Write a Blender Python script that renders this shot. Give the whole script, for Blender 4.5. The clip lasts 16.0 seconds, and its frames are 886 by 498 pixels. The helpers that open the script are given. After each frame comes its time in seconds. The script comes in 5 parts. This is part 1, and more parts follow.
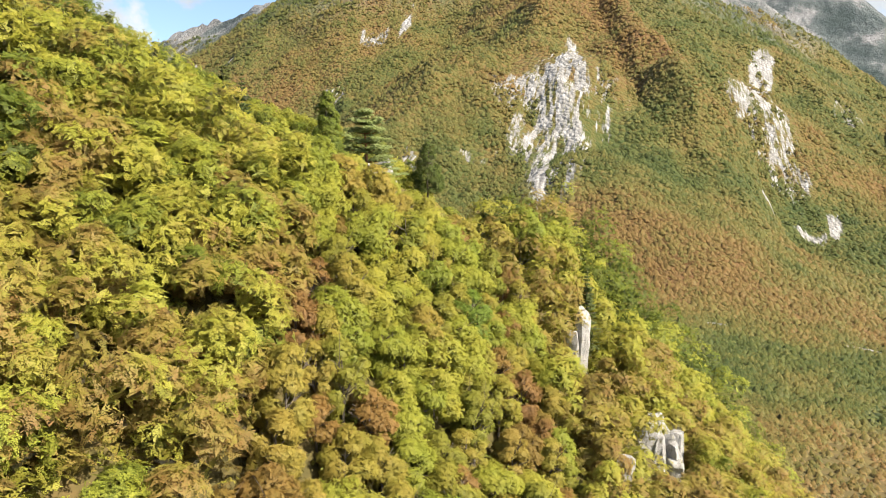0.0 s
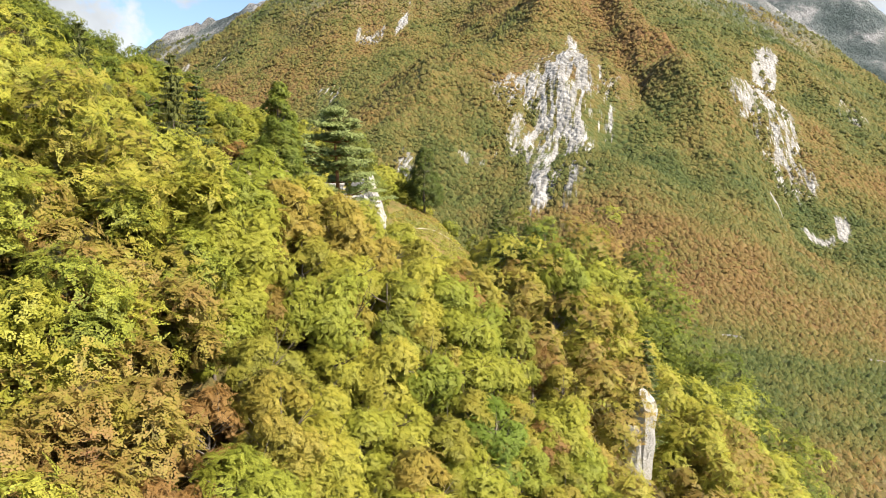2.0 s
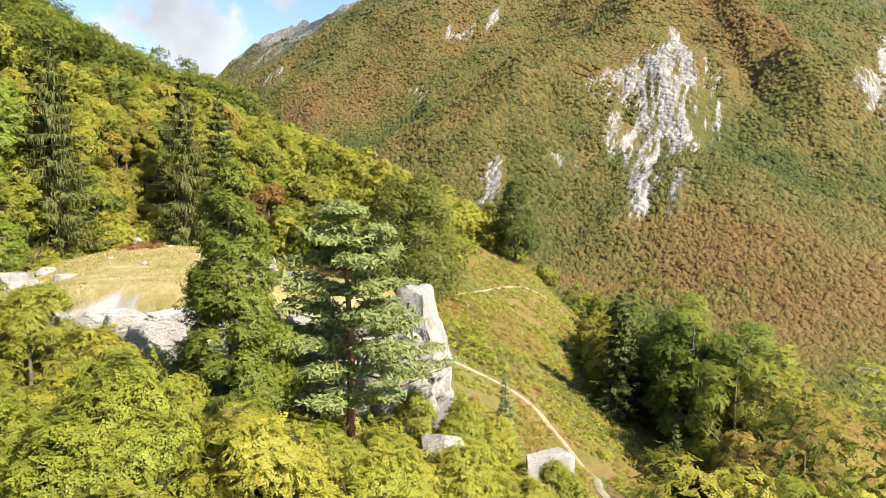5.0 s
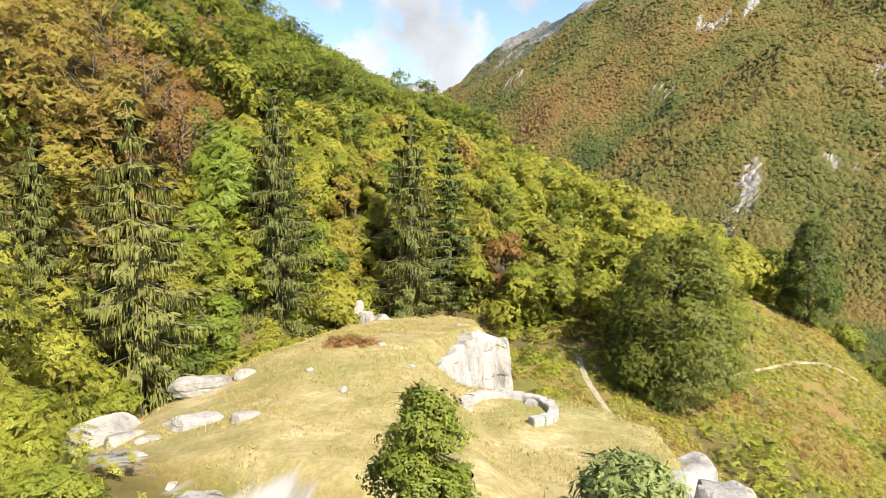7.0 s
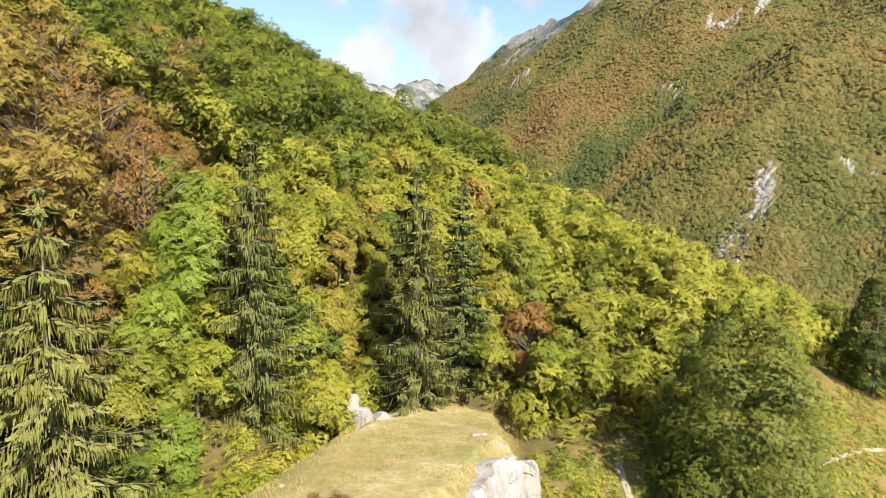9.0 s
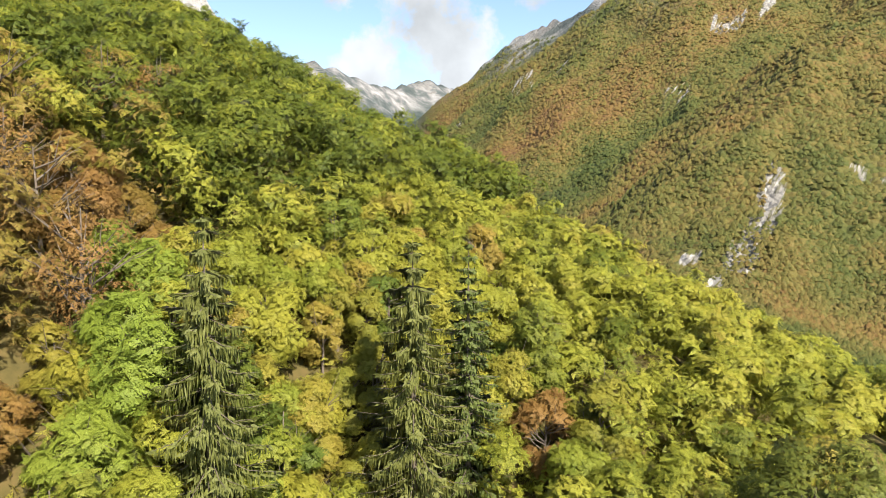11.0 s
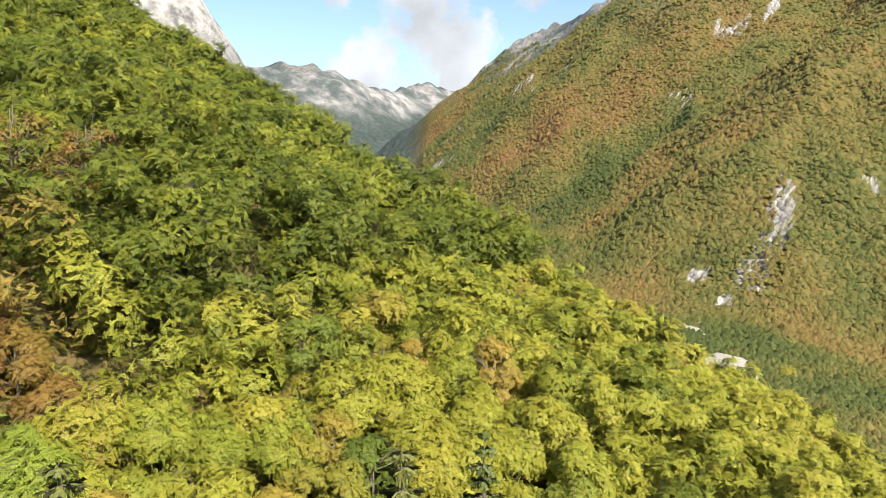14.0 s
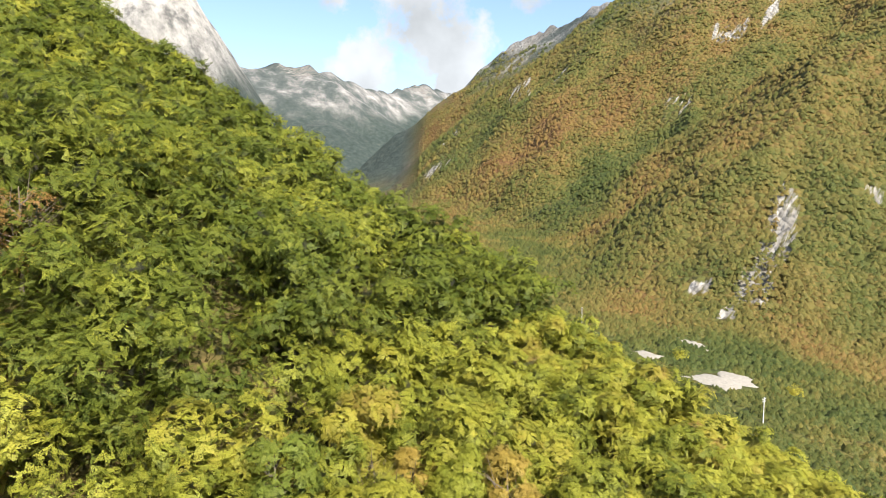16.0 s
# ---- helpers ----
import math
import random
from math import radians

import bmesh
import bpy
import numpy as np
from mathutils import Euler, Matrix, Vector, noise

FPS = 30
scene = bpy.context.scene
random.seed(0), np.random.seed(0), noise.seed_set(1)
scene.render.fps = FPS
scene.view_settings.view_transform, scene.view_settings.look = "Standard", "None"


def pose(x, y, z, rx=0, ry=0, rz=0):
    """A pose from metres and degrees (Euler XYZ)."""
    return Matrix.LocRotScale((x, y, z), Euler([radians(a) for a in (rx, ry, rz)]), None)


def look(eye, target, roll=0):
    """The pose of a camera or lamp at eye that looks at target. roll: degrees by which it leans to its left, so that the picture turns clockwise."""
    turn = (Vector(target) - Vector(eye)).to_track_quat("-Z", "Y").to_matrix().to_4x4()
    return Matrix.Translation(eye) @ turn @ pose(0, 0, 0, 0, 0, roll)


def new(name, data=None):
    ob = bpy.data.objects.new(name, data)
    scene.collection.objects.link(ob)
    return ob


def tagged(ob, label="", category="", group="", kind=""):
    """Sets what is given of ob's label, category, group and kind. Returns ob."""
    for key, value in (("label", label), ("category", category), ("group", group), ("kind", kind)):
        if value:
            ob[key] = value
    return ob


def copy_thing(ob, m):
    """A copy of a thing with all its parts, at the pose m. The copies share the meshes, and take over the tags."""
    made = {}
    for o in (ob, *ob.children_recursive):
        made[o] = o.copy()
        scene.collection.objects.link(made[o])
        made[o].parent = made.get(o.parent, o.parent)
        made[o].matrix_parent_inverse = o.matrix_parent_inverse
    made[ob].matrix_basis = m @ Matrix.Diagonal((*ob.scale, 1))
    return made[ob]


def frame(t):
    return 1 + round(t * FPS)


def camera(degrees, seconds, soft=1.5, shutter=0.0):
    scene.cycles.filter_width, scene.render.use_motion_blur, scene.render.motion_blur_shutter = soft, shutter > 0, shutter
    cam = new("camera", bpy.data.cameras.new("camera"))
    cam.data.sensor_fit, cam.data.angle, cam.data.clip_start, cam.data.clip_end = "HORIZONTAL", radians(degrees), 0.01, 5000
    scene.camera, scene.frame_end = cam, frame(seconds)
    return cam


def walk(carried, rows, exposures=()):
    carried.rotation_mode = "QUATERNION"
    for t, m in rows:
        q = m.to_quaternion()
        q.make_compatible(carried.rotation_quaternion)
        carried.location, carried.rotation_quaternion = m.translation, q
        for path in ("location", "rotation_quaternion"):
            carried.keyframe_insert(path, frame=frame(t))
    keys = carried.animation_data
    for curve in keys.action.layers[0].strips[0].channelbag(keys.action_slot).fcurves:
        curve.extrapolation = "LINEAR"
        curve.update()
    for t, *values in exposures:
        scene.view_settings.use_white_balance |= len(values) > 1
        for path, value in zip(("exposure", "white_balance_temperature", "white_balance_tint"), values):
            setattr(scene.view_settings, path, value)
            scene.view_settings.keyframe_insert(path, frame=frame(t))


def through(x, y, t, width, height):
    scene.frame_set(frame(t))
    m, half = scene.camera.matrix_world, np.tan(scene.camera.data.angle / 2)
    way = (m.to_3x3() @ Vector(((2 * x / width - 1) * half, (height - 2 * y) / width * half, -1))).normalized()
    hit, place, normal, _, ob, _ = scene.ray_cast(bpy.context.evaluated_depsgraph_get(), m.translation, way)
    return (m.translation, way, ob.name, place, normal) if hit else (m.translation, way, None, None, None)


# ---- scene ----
cam = camera(65.49, 16.0, soft=0.9)
walk(cam, [
    (0.0, look((-35.00, -75.00, 30.00), (9.92, 13.98, 21.94), 0.08)),
    (0.5, look((-32.34, -69.43, 30.21), (12.51, 19.58, 22.10), 0.06)),
    (1.0, look((-29.19, -62.95, 30.53), (15.65, 26.05, 22.30), 0.03)),
    (1.5, look((-26.31, -57.15, 31.56), (18.69, 31.78, 23.42), 0.03)),
    (2.0, look((-23.71, -51.69, 33.01), (21.54, 37.12, 24.89), -0.01)),
    (2.5, look((-21.38, -46.71, 34.41), (23.96, 42.05, 26.27), -0.07)),
    (3.0, look((-19.00, -41.76, 35.81), (26.35, 46.98, 27.60), -0.09)),
    (3.5, look((-16.80, -36.97, 37.27), (28.59, 51.75, 28.97), -0.04)),
    (4.0, look((-14.56, -32.28, 38.73), (30.94, 56.37, 30.33), 0.02)),
    (4.5, look((-12.48, -27.79, 40.15), (33.12, 60.80, 31.65), 0.15)),
    (4.7, look((-11.58, -25.79, 40.60), (34.25, 62.68, 32.04), 0.15)),
    (4.8, look((-11.14, -24.78, 40.82), (32.97, 64.55, 32.23), 0.11)),
    (4.9, look((-10.69, -23.78, 41.05), (29.06, 67.57, 32.43), 0.00)),
    (5.0, look((-10.24, -22.78, 41.27), (23.12, 71.10, 32.62), -0.16)),
    (5.2, look((-9.44, -20.98, 41.65), (13.44, 75.99, 33.04), -0.11)),
    (5.5, look((-8.43, -18.18, 42.37), (3.71, 80.69, 33.65), -0.08)),
    (5.9, look((-7.86, -14.80, 43.52), (-2.82, 84.69, 34.80), -0.08)),
    (6.4, look((-7.96, -11.02, 45.17), (-6.22, 88.59, 36.45), -0.08)),
    (7.3, look((-8.72, -4.94, 48.23), (-8.60, 94.68, 39.50), -0.10)),
    (7.5, look((-8.76, -3.68, 48.89), (-8.71, 95.93, 40.14), 0.01)),
    (8.0, look((-8.92, -0.38, 50.47), (-8.99, 99.22, 41.51), 0.15)),
    (8.5, look((-8.97, 2.56, 51.97), (-9.23, 102.14, 42.87), 0.06)),
    (9.0, look((-9.04, 5.84, 53.48), (-9.43, 105.41, 44.29), -0.05)),
    (9.2, look((-9.09, 7.17, 54.10), (-9.47, 106.73, 44.79), -0.08)),
    (11.3, look((-9.06, 18.70, 59.70), (-9.83, 118.28, 50.60), -0.02)),
    (11.5, look((-9.06, 19.86, 60.29), (-9.93, 119.44, 51.23), -0.05)),
    (12.0, look((-9.17, 22.90, 61.79), (-9.96, 122.50, 52.78), -0.08)),
    (12.5, look((-9.28, 25.89, 63.17), (-9.84, 125.49, 54.24), -0.05)),
    (13.0, look((-9.26, 28.83, 64.66), (-9.82, 128.44, 55.84), -0.05)),
    (13.5, look((-9.25, 31.54, 66.07), (-9.84, 131.15, 57.20), -0.04)),
    (14.0, look((-9.41, 34.36, 67.56), (-10.02, 133.95, 58.57), -0.04)),
    (14.5, look((-9.56, 36.95, 68.88), (-10.12, 136.55, 59.93), -0.01)),
    (15.0, look((-9.73, 39.79, 70.36), (-10.27, 139.38, 61.41), 0.10)),
    (15.5, look((-9.85, 42.48, 71.81), (-10.25, 142.09, 62.92), 0.08)),
    (16.0, look((-9.93, 45.01, 73.23), (-9.94, 144.62, 64.43), 0.13)),
])

# ---- sky, sun ----
SUN_AZIMUTH, SUN_HEIGHT = radians(148), radians(42)
world = bpy.data.worlds.new("world")
scene.world = world
world.use_nodes = True
wt = world.node_tree
wt.nodes.clear()
sky = wt.nodes.new("ShaderNodeTexSky")
sky.sky_type, sky.sun_disc = "NISHITA", False
sky.sun_elevation, sky.sun_rotation = SUN_HEIGHT, SUN_AZIMUTH
sky.altitude, sky.air_density, sky.dust_density, sky.ozone_density = 400, 1.0, 1.2, 1.2
sky_light = wt.nodes.new("ShaderNodeBackground")
sky_light.inputs["Strength"].default_value = 0.088
wt.links.new(sky.outputs["Color"], sky_light.inputs["Color"])
cloud_light = wt.nodes.new("ShaderNodeBackground")
cloud_light.inputs["Color"].default_value = (0.90, 0.95, 1.0, 1)

direction = wt.nodes.new("ShaderNodeTexCoord")
billow = wt.nodes.new("ShaderNodeTexNoise")
billow.inputs["Scale"].default_value, billow.inputs["Detail"].default_value = 13.0, 7.0
billow.inputs["Roughness"].default_value = 0.6
wt.links.new(direction.outputs["Generated"], billow.inputs["Vector"])
fold = wt.nodes.new("ShaderNodeTexNoise")
fold.inputs["Scale"].default_value, fold.inputs["Detail"].default_value = 9.0, 5.0
wt.links.new(direction.outputs["Generated"], fold.inputs["Vector"])


def math_node(tree, operation, a, b=None, clamp=False):
    n = tree.nodes.new("ShaderNodeMath")
    n.operation, n.use_clamp = operation, clamp
    for socket, value in zip(n.inputs, (a, b)):
        if value is None:
            continue
        if isinstance(value, (int, float)):
            socket.default_value = value
        else:
            tree.links.new(value, socket)
    return n.outputs[0]


def cloud(azimuth, rise, wide):
    """A round bank of cloud in the sky: how much of it lies in each direction."""
    a, e = radians(azimuth), radians(rise)
    dot = wt.nodes.new("ShaderNodeVectorMath")
    dot.operation = "DOT_PRODUCT"
    dot.inputs[1].default_value = (math.sin(a) * math.cos(e), math.cos(a) * math.cos(e), math.sin(e))
    wt.links.new(direction.outputs["Generated"], dot.inputs[0])
    angle = math_node(wt, "ARCCOSINE", dot.outputs["Value"])
    return math_node(wt, "SUBTRACT", 1.0, math_node(wt, "DIVIDE", angle, radians(wide)), True)


wt.links.new(math_node(wt, "ADD", 0.12, math_node(wt, "MULTIPLY", fold.outputs["Fac"], 0.42)), cloud_light.inputs["Strength"])
banks = None
for bank in ((-1.0, 12.0, 6.2), (-6.2, 10.2, 4.2), (-3.0, 16.5, 6.5), (1.0, 8.5, 3.6), (-8.5, 14.8, 2.8), (-18.5, 9.4, 2.4), (6.5, 16.0, 3.0), (60, 15.5, 7.0), (-40, 24, 12), (150, 30, 16), (220, 28, 18), (80, 40, 14)):
    one = cloud(*bank)
    banks = one if banks is None else math_node(wt, "MAXIMUM", banks, one)
shape = math_node(wt, "ADD", banks, math_node(wt, "MULTIPLY", math_node(wt, "SUBTRACT", billow.outputs["Fac"], 0.56), 1.9))
cover = math_node(wt, "MULTIPLY", math_node(wt, "SUBTRACT", shape, 0.22), 3.6, True)
cover = math_node(wt, "MULTIPLY", cover, math_node(wt, "GREATER_THAN", banks, 0.001))
mixed = wt.nodes.new("ShaderNodeMixShader")
wt.links.new(cover, mixed.inputs[0])
wt.links.new(sky_light.outputs[0], mixed.inputs[1])
wt.links.new(cloud_light.outputs[0], mixed.inputs[2])
wt.links.new(mixed.outputs[0], wt.nodes.new("ShaderNodeOutputWorld").inputs["Surface"])

sun = new("sun", bpy.data.lights.new("sun", "SUN"))
sun.data.energy, sun.data.angle, sun.data.color = 5.0, radians(0.6), (1.0, 0.888, 0.745)
sun.matrix_world = look((500 * math.sin(SUN_AZIMUTH) * math.cos(SUN_HEIGHT), 500 * math.cos(SUN_AZIMUTH) * math.cos(SUN_HEIGHT), 500 * math.sin(SUN_HEIGHT)), (0, 0, 0))
scene.view_settings.exposure = 1.42


# ---- materials ----
def material(name, roughness=0.9):
    m = bpy.data.materials.new(name)
    m.use_nodes = True
    nt = m.node_tree
    b = nt.nodes["Principled BSDF"]
    b.inputs["Roughness"].default_value = roughness
    b.inputs["Specular IOR Level"].default_value = 0.25
    return m, nt, b


def ramp(nt, fac, stops):
    r = nt.nodes.new("ShaderNodeValToRGB")
    while len(r.color_ramp.elements) < len(stops):
        r.color_ramp.elements.new(0.5)
    for e, (p, c) in zip(r.color_ramp.elements, stops):
        e.position, e.color = p, (*c, 1)
    nt.links.new(fac, r.inputs["Fac"])
    return r.outputs["Color"]


def mix(nt, fac, a, b, mode="MIX"):
    n = nt.nodes.new("ShaderNodeMix")
    n.data_type, n.blend_type = "RGBA", mode
    for socket, value in ((n.inputs[0], fac), (n.inputs[6], a), (n.inputs[7], b)):
        if isinstance(value, (int, float)):
            socket.default_value = value
        elif isinstance(value, tuple):
            socket.default_value = (*value, 1)
        else:
            nt.links.new(value, socket)
    return n.outputs[2]


def noise_node(nt, scale, detail=5, rough=0.6, stretch=None):
    n = nt.nodes.new("ShaderNodeTexNoise")
    n.inputs["Scale"].default_value, n.inputs["Detail"].default_value, n.inputs["Roughness"].default_value = scale, detail, rough
    g = nt.nodes.new("ShaderNodeNewGeometry")
    place = g.outputs["Position"]
    if stretch:
        s = nt.nodes.new("ShaderNodeVectorMath")
        s.operation = "MULTIPLY"
        s.inputs[1].default_value = stretch
        nt.links.new(place, s.inputs[0])
        place = s.outputs[0]
    nt.links.new(place, n.inputs["Vector"])
    return n.outputs["Fac"]


def bump(nt, b, value, strength, distance):
    n = nt.nodes.new("ShaderNodeBump")
    n.inputs["Strength"].default_value, n.inputs["Distance"].default_value = strength, distance
    nt.links.new(value, n.inputs["Height"])
    nt.links.new(n.outputs[0], b.inputs["Normal"])


def attribute(nt, name):
    a = nt.nodes.new("ShaderNodeAttribute")
    a.attribute_name = name
    return a.outputs["Fac"]


def leaf_material(name, stops, per_tree=True, through=0.33, cell=0.070, full=0.55, hang=1.0):
    """Sprays of small leaves: the tree's own tone from stops, each leaf a little off it, gaps between the leaves, light shining through."""
    m, nt, b = material(name, 0.6)
    if per_tree:
        whole = nt.nodes.new("ShaderNodeObjectInfo").outputs["Random"]
    else:
        whole = attribute(nt, "tint")
    spray = nt.nodes.new("ShaderNodeTexVoronoi")
    spray.inputs["Scale"].default_value = 1 / cell
    drawn_out = nt.nodes.new("ShaderNodeVectorMath")
    drawn_out.operation = "MULTIPLY"
    drawn_out.inputs[1].default_value = (1, 1, 1 / hang)
    nt.links.new(nt.nodes.new("ShaderNodeTexCoord").outputs["Object"], drawn_out.inputs[0])
    nt.links.new(drawn_out.outputs[0], spray.inputs["Vector"])
    hue = nt.nodes.new("ShaderNodeSeparateColor")
    nt.links.new(spray.outputs["Color"], hue.inputs[0])
    island = nt.nodes.new("ShaderNodeNewGeometry").outputs["Random Per Island"]
    single = math_node(nt, "ADD", math_node(nt, "MULTIPLY", island, 0.35), math_node(nt, "MULTIPLY", hue.outputs[0], 0.65))
    patch = noise_node(nt, 0.55, 2)
    tone = math_node(nt, "ADD", math_node(nt, "MULTIPLY", whole, 0.66), math_node(nt, "MULTIPLY", single, 0.20))
    tone = math_node(nt, "ADD", tone, math_node(nt, "MULTIPLY", math_node(nt, "SUBTRACT", patch, 0.5), 0.55), True)
    colour = ramp(nt, tone, stops)
    value = nt.nodes.new("ShaderNodeHueSaturation")
    nt.links.new(math_node(nt, "ADD", 0.68, math_node(nt, "MULTIPLY", single, 0.64)), value.inputs["Value"])
    nt.links.new(colour, value.inputs["Color"])
    nt.links.new(value.outputs[0], b.inputs["Base Color"])
    b.inputs["Specular IOR Level"].default_value = 0.2
    # leaves hang loose round a spray, so each shades between its own face and the spray's round
    round_ = nt.nodes.new("ShaderNodeAttribute")
    round_.attribute_name = "away"
    turned = nt.nodes.new("ShaderNodeVectorTransform")
    turned.vector_type, turned.convert_from, turned.convert_to = "NORMAL", "OBJECT", "WORLD"
    nt.links.new(round_.outputs["Vector"], turned.inputs[0])
    both = nt.nodes.new("ShaderNodeMix")
    both.data_type = "VECTOR"
    both.inputs[0].default_value = 0.76
    nt.links.new(nt.nodes.new("ShaderNodeNewGeometry").outputs["Normal"], both.inputs[4])
    nt.links.new(turned.outputs[0], both.inputs[5])
    unit = nt.nodes.new("ShaderNodeVectorMath")
    unit.operation = "NORMALIZE"
    nt.links.new(both.outputs[1], unit.inputs[0])
    nt.links.new(unit.outputs[0], b.inputs["Normal"])
    t = nt.nodes.new("ShaderNodeBsdfTranslucent")
    nt.links.new(value.outputs[0], t.inputs["Color"])
    mx = nt.nodes.new("ShaderNodeMixShader")
    mx.inputs[0].default_value = through
    nt.links.new(b.outputs[0], mx.inputs[1])
    nt.links.new(t.outputs[0], mx.inputs[2])
    # the gaps between the single leaves of a spray
    gap = nt.nodes.new("ShaderNodeMixShader")
    nt.links.new(math_node(nt, "LESS_THAN", spray.outputs["Distance"], full), gap.inputs[0])
    nt.links.new(nt.nodes.new("ShaderNodeBsdfTransparent").outputs[0], gap.inputs[1])
    nt.links.new(mx.outputs[0], gap.inputs[2])
    nt.links.new(gap.outputs[0], nt.nodes["Material Output"].inputs["Surface"])
    return m


GREEN = ((0.0, (0.064, 0.104, 0.018)), (0.4, (0.124, 0.160, 0.024)), (0.75, (0.200, 0.213, 0.031)), (1.0, (0.26, 0.25, 0.02)))
YELLOW = ((0.0, (0.160, 0.198, 0.026)), (0.35, (0.232, 0.246, 0.032)), (0.7, (0.282, 0.270, 0.038)), (1.0, (0.312, 0.272, 0.046)))
OLIVE = ((0.0, (0.165, 0.180, 0.025)), (0.4, (0.240, 0.222, 0.034)), (0.7, (0.282, 0.222, 0.045)), (1.0, (0.280, 0.196, 0.052)))
RUST = ((0.0, (0.170, 0.130, 0.025)), (0.4, (0.235, 0.145, 0.042)), (0.7, (0.22, 0.128, 0.042)), (1.0, (0.18, 0.100, 0.038)))
LIME = ((0.0, (0.125, 0.178, 0.024)), (0.5, (0.170, 0.222, 0.030)), (1.0, (0.22, 0.255, 0.036)))
leaf_green = leaf_material("leaf_green", GREEN)
leaf_yellow = leaf_material("leaf_yellow", YELLOW)
leaf_olive = leaf_material("leaf_olive", OLIVE)
leaf_beech = leaf_material("leaf_beech", ((0.0, (0.060, 0.085, 0.016)), (0.5, (0.100, 0.122, 0.020)), (1.0, (0.175, 0.165, 0.026))), through=0.22)
leaf_rust = leaf_material("leaf_rust", RUST)
leaf_lime = leaf_material("leaf_lime", LIME)
needle_spruce = leaf_material("needle_spruce", ((0, (0.105, 0.122, 0.032)), (0.5, (0.150, 0.160, 0.042)), (1, (0.20, 0.196, 0.052))), through=0.3, full=3.0)
needle_dark = leaf_material("needle_dark", ((0, (0.062, 0.090, 0.022)), (0.5, (0.095, 0.122, 0.029)), (1, (0.13, 0.152, 0.035))), through=0.25, full=3.0)
needle_pine = leaf_material("needle_pine", ((0, (0.24, 0.285, 0.105)), (0.5, (0.285, 0.33, 0.12)), (1, (0.32, 0.36, 0.135))), through=0.48, full=3.0)
wood_leaf = leaf_material("wood_leaf", ((0.0, (0.062, 0.092, 0.014)), (0.25, (0.128, 0.152, 0.020)), (0.42, (0.236, 0.250, 0.032)), (0.60, (0.278, 0.264, 0.038)), (0.76, (0.226, 0.172, 0.042)), (0.9, (0.200, 0.118, 0.040)), (1.0, (0.165, 0.078, 0.034))), per_tree=False, cell=0.075, full=0.56)
FAR_TONES = ((0.0, (0.038, 0.060, 0.017)), (0.3, (0.078, 0.088, 0.023)), (0.55, (0.126, 0.107, 0.031)), (0.78, (0.152, 0.098, 0.034)), (1.0, (0.126, 0.068, 0.029)))
far_leaf = leaf_material("far_leaf", FAR_TONES, per_tree=False, through=0.15, cell=0.42, full=0.66)

bark, nt, b = material("bark", 0.95)
grain = noise_node(nt, 9, 6, 0.7, (1, 1, 0.25))
nt.links.new(ramp(nt, grain, ((0.3, (0.05, 0.04, 0.03)), (0.6, (0.16, 0.135, 0.11)), (0.8, (0.30, 0.28, 0.25)))), b.inputs["Base Color"])
bump(nt, b, grain, 0.6, 0.05)
bark_pine, nt, b = material("bark_pine", 0.95)
grain = noise_node(nt, 7, 6, 0.7, (1, 1, 0.4))
nt.links.new(ramp(nt, grain, ((0.3, (0.10, 0.05, 0.03)), (0.6, (0.30, 0.14, 0.07)), (0.8, (0.40, 0.22, 0.12)))), b.inputs["Base Color"])
bump(nt, b, grain, 0.6, 0.05)

limestone, nt, b = material("limestone", 0.92)
stain = noise_node(nt, 0.55, 7, 0.65, (1, 1, 0.5))
pits = noise_node(nt, 5.0, 8, 0.7, (1, 1, 1.6))
streak = noise_node(nt, 1.3, 5, 0.6, (1, 1, 0.12))
base = ramp(nt, stain, ((0.28, (0.145, 0.138, 0.125)), (0.44, (0.30, 0.292, 0.272)), (0.66, (0.425, 0.416, 0.39))))
base = mix(nt, ramp(nt, streak, ((0.52, (0, 0, 0)), (0.72, (0.55, 0.55, 0.55)))), base, (0.24, 0.235, 0.22))
base = mix(nt, ramp(nt, pits, ((0.30, (0.7, 0.7, 0.7)), (0.44, (0, 0, 0)))), base, (0.09, 0.085, 0.07))
moss = noise_node(nt, 0.9, 6, 0.6)
base = mix(nt, ramp(nt, moss, ((0.58, (0, 0, 0)), (0.68, (0.7, 0.7, 0.7)))), base, (0.17, 0.15, 0.05))
nt.links.new(base, b.inputs["Base Color"])
bump(nt, b, pits, 0.8, 0.25)

ground_mat, nt, b = material("ground", 1.0)
rock_part, meadow_part, high_part = attribute(nt, "rock"), attribute(nt, "meadow"), attribute(nt, "high")
litter = ramp(nt, noise_node(nt, 0.4, 8, 0.7), ((0.3, (0.045, 0.042, 0.014)), (0.5, (0.080, 0.066, 0.022)), (0.7, (0.115, 0.078, 0.032))))
cells = nt.nodes.new("ShaderNodeTexVoronoi")
cells.inputs["Scale"].default_value = 0.17
nt.links.new(nt.nodes.new("ShaderNodeNewGeometry").outputs["Position"], cells.inputs["Vector"])
own = nt.nodes.new("ShaderNodeSeparateColor")
nt.links.new(cells.outputs["Color"], own.inputs[0])
tone = math_node(nt, "ADD", math_node(nt, "MULTIPLY", attribute(nt, "tint"), 0.75), math_node(nt, "MULTIPLY", own.outputs[0], 0.30))
wood = mix(nt, 1.0, ramp(nt, tone, FAR_TONES), (0.82, 0.82, 0.80), "MULTIPLY")
soil = mix(nt, high_part, litter, wood)
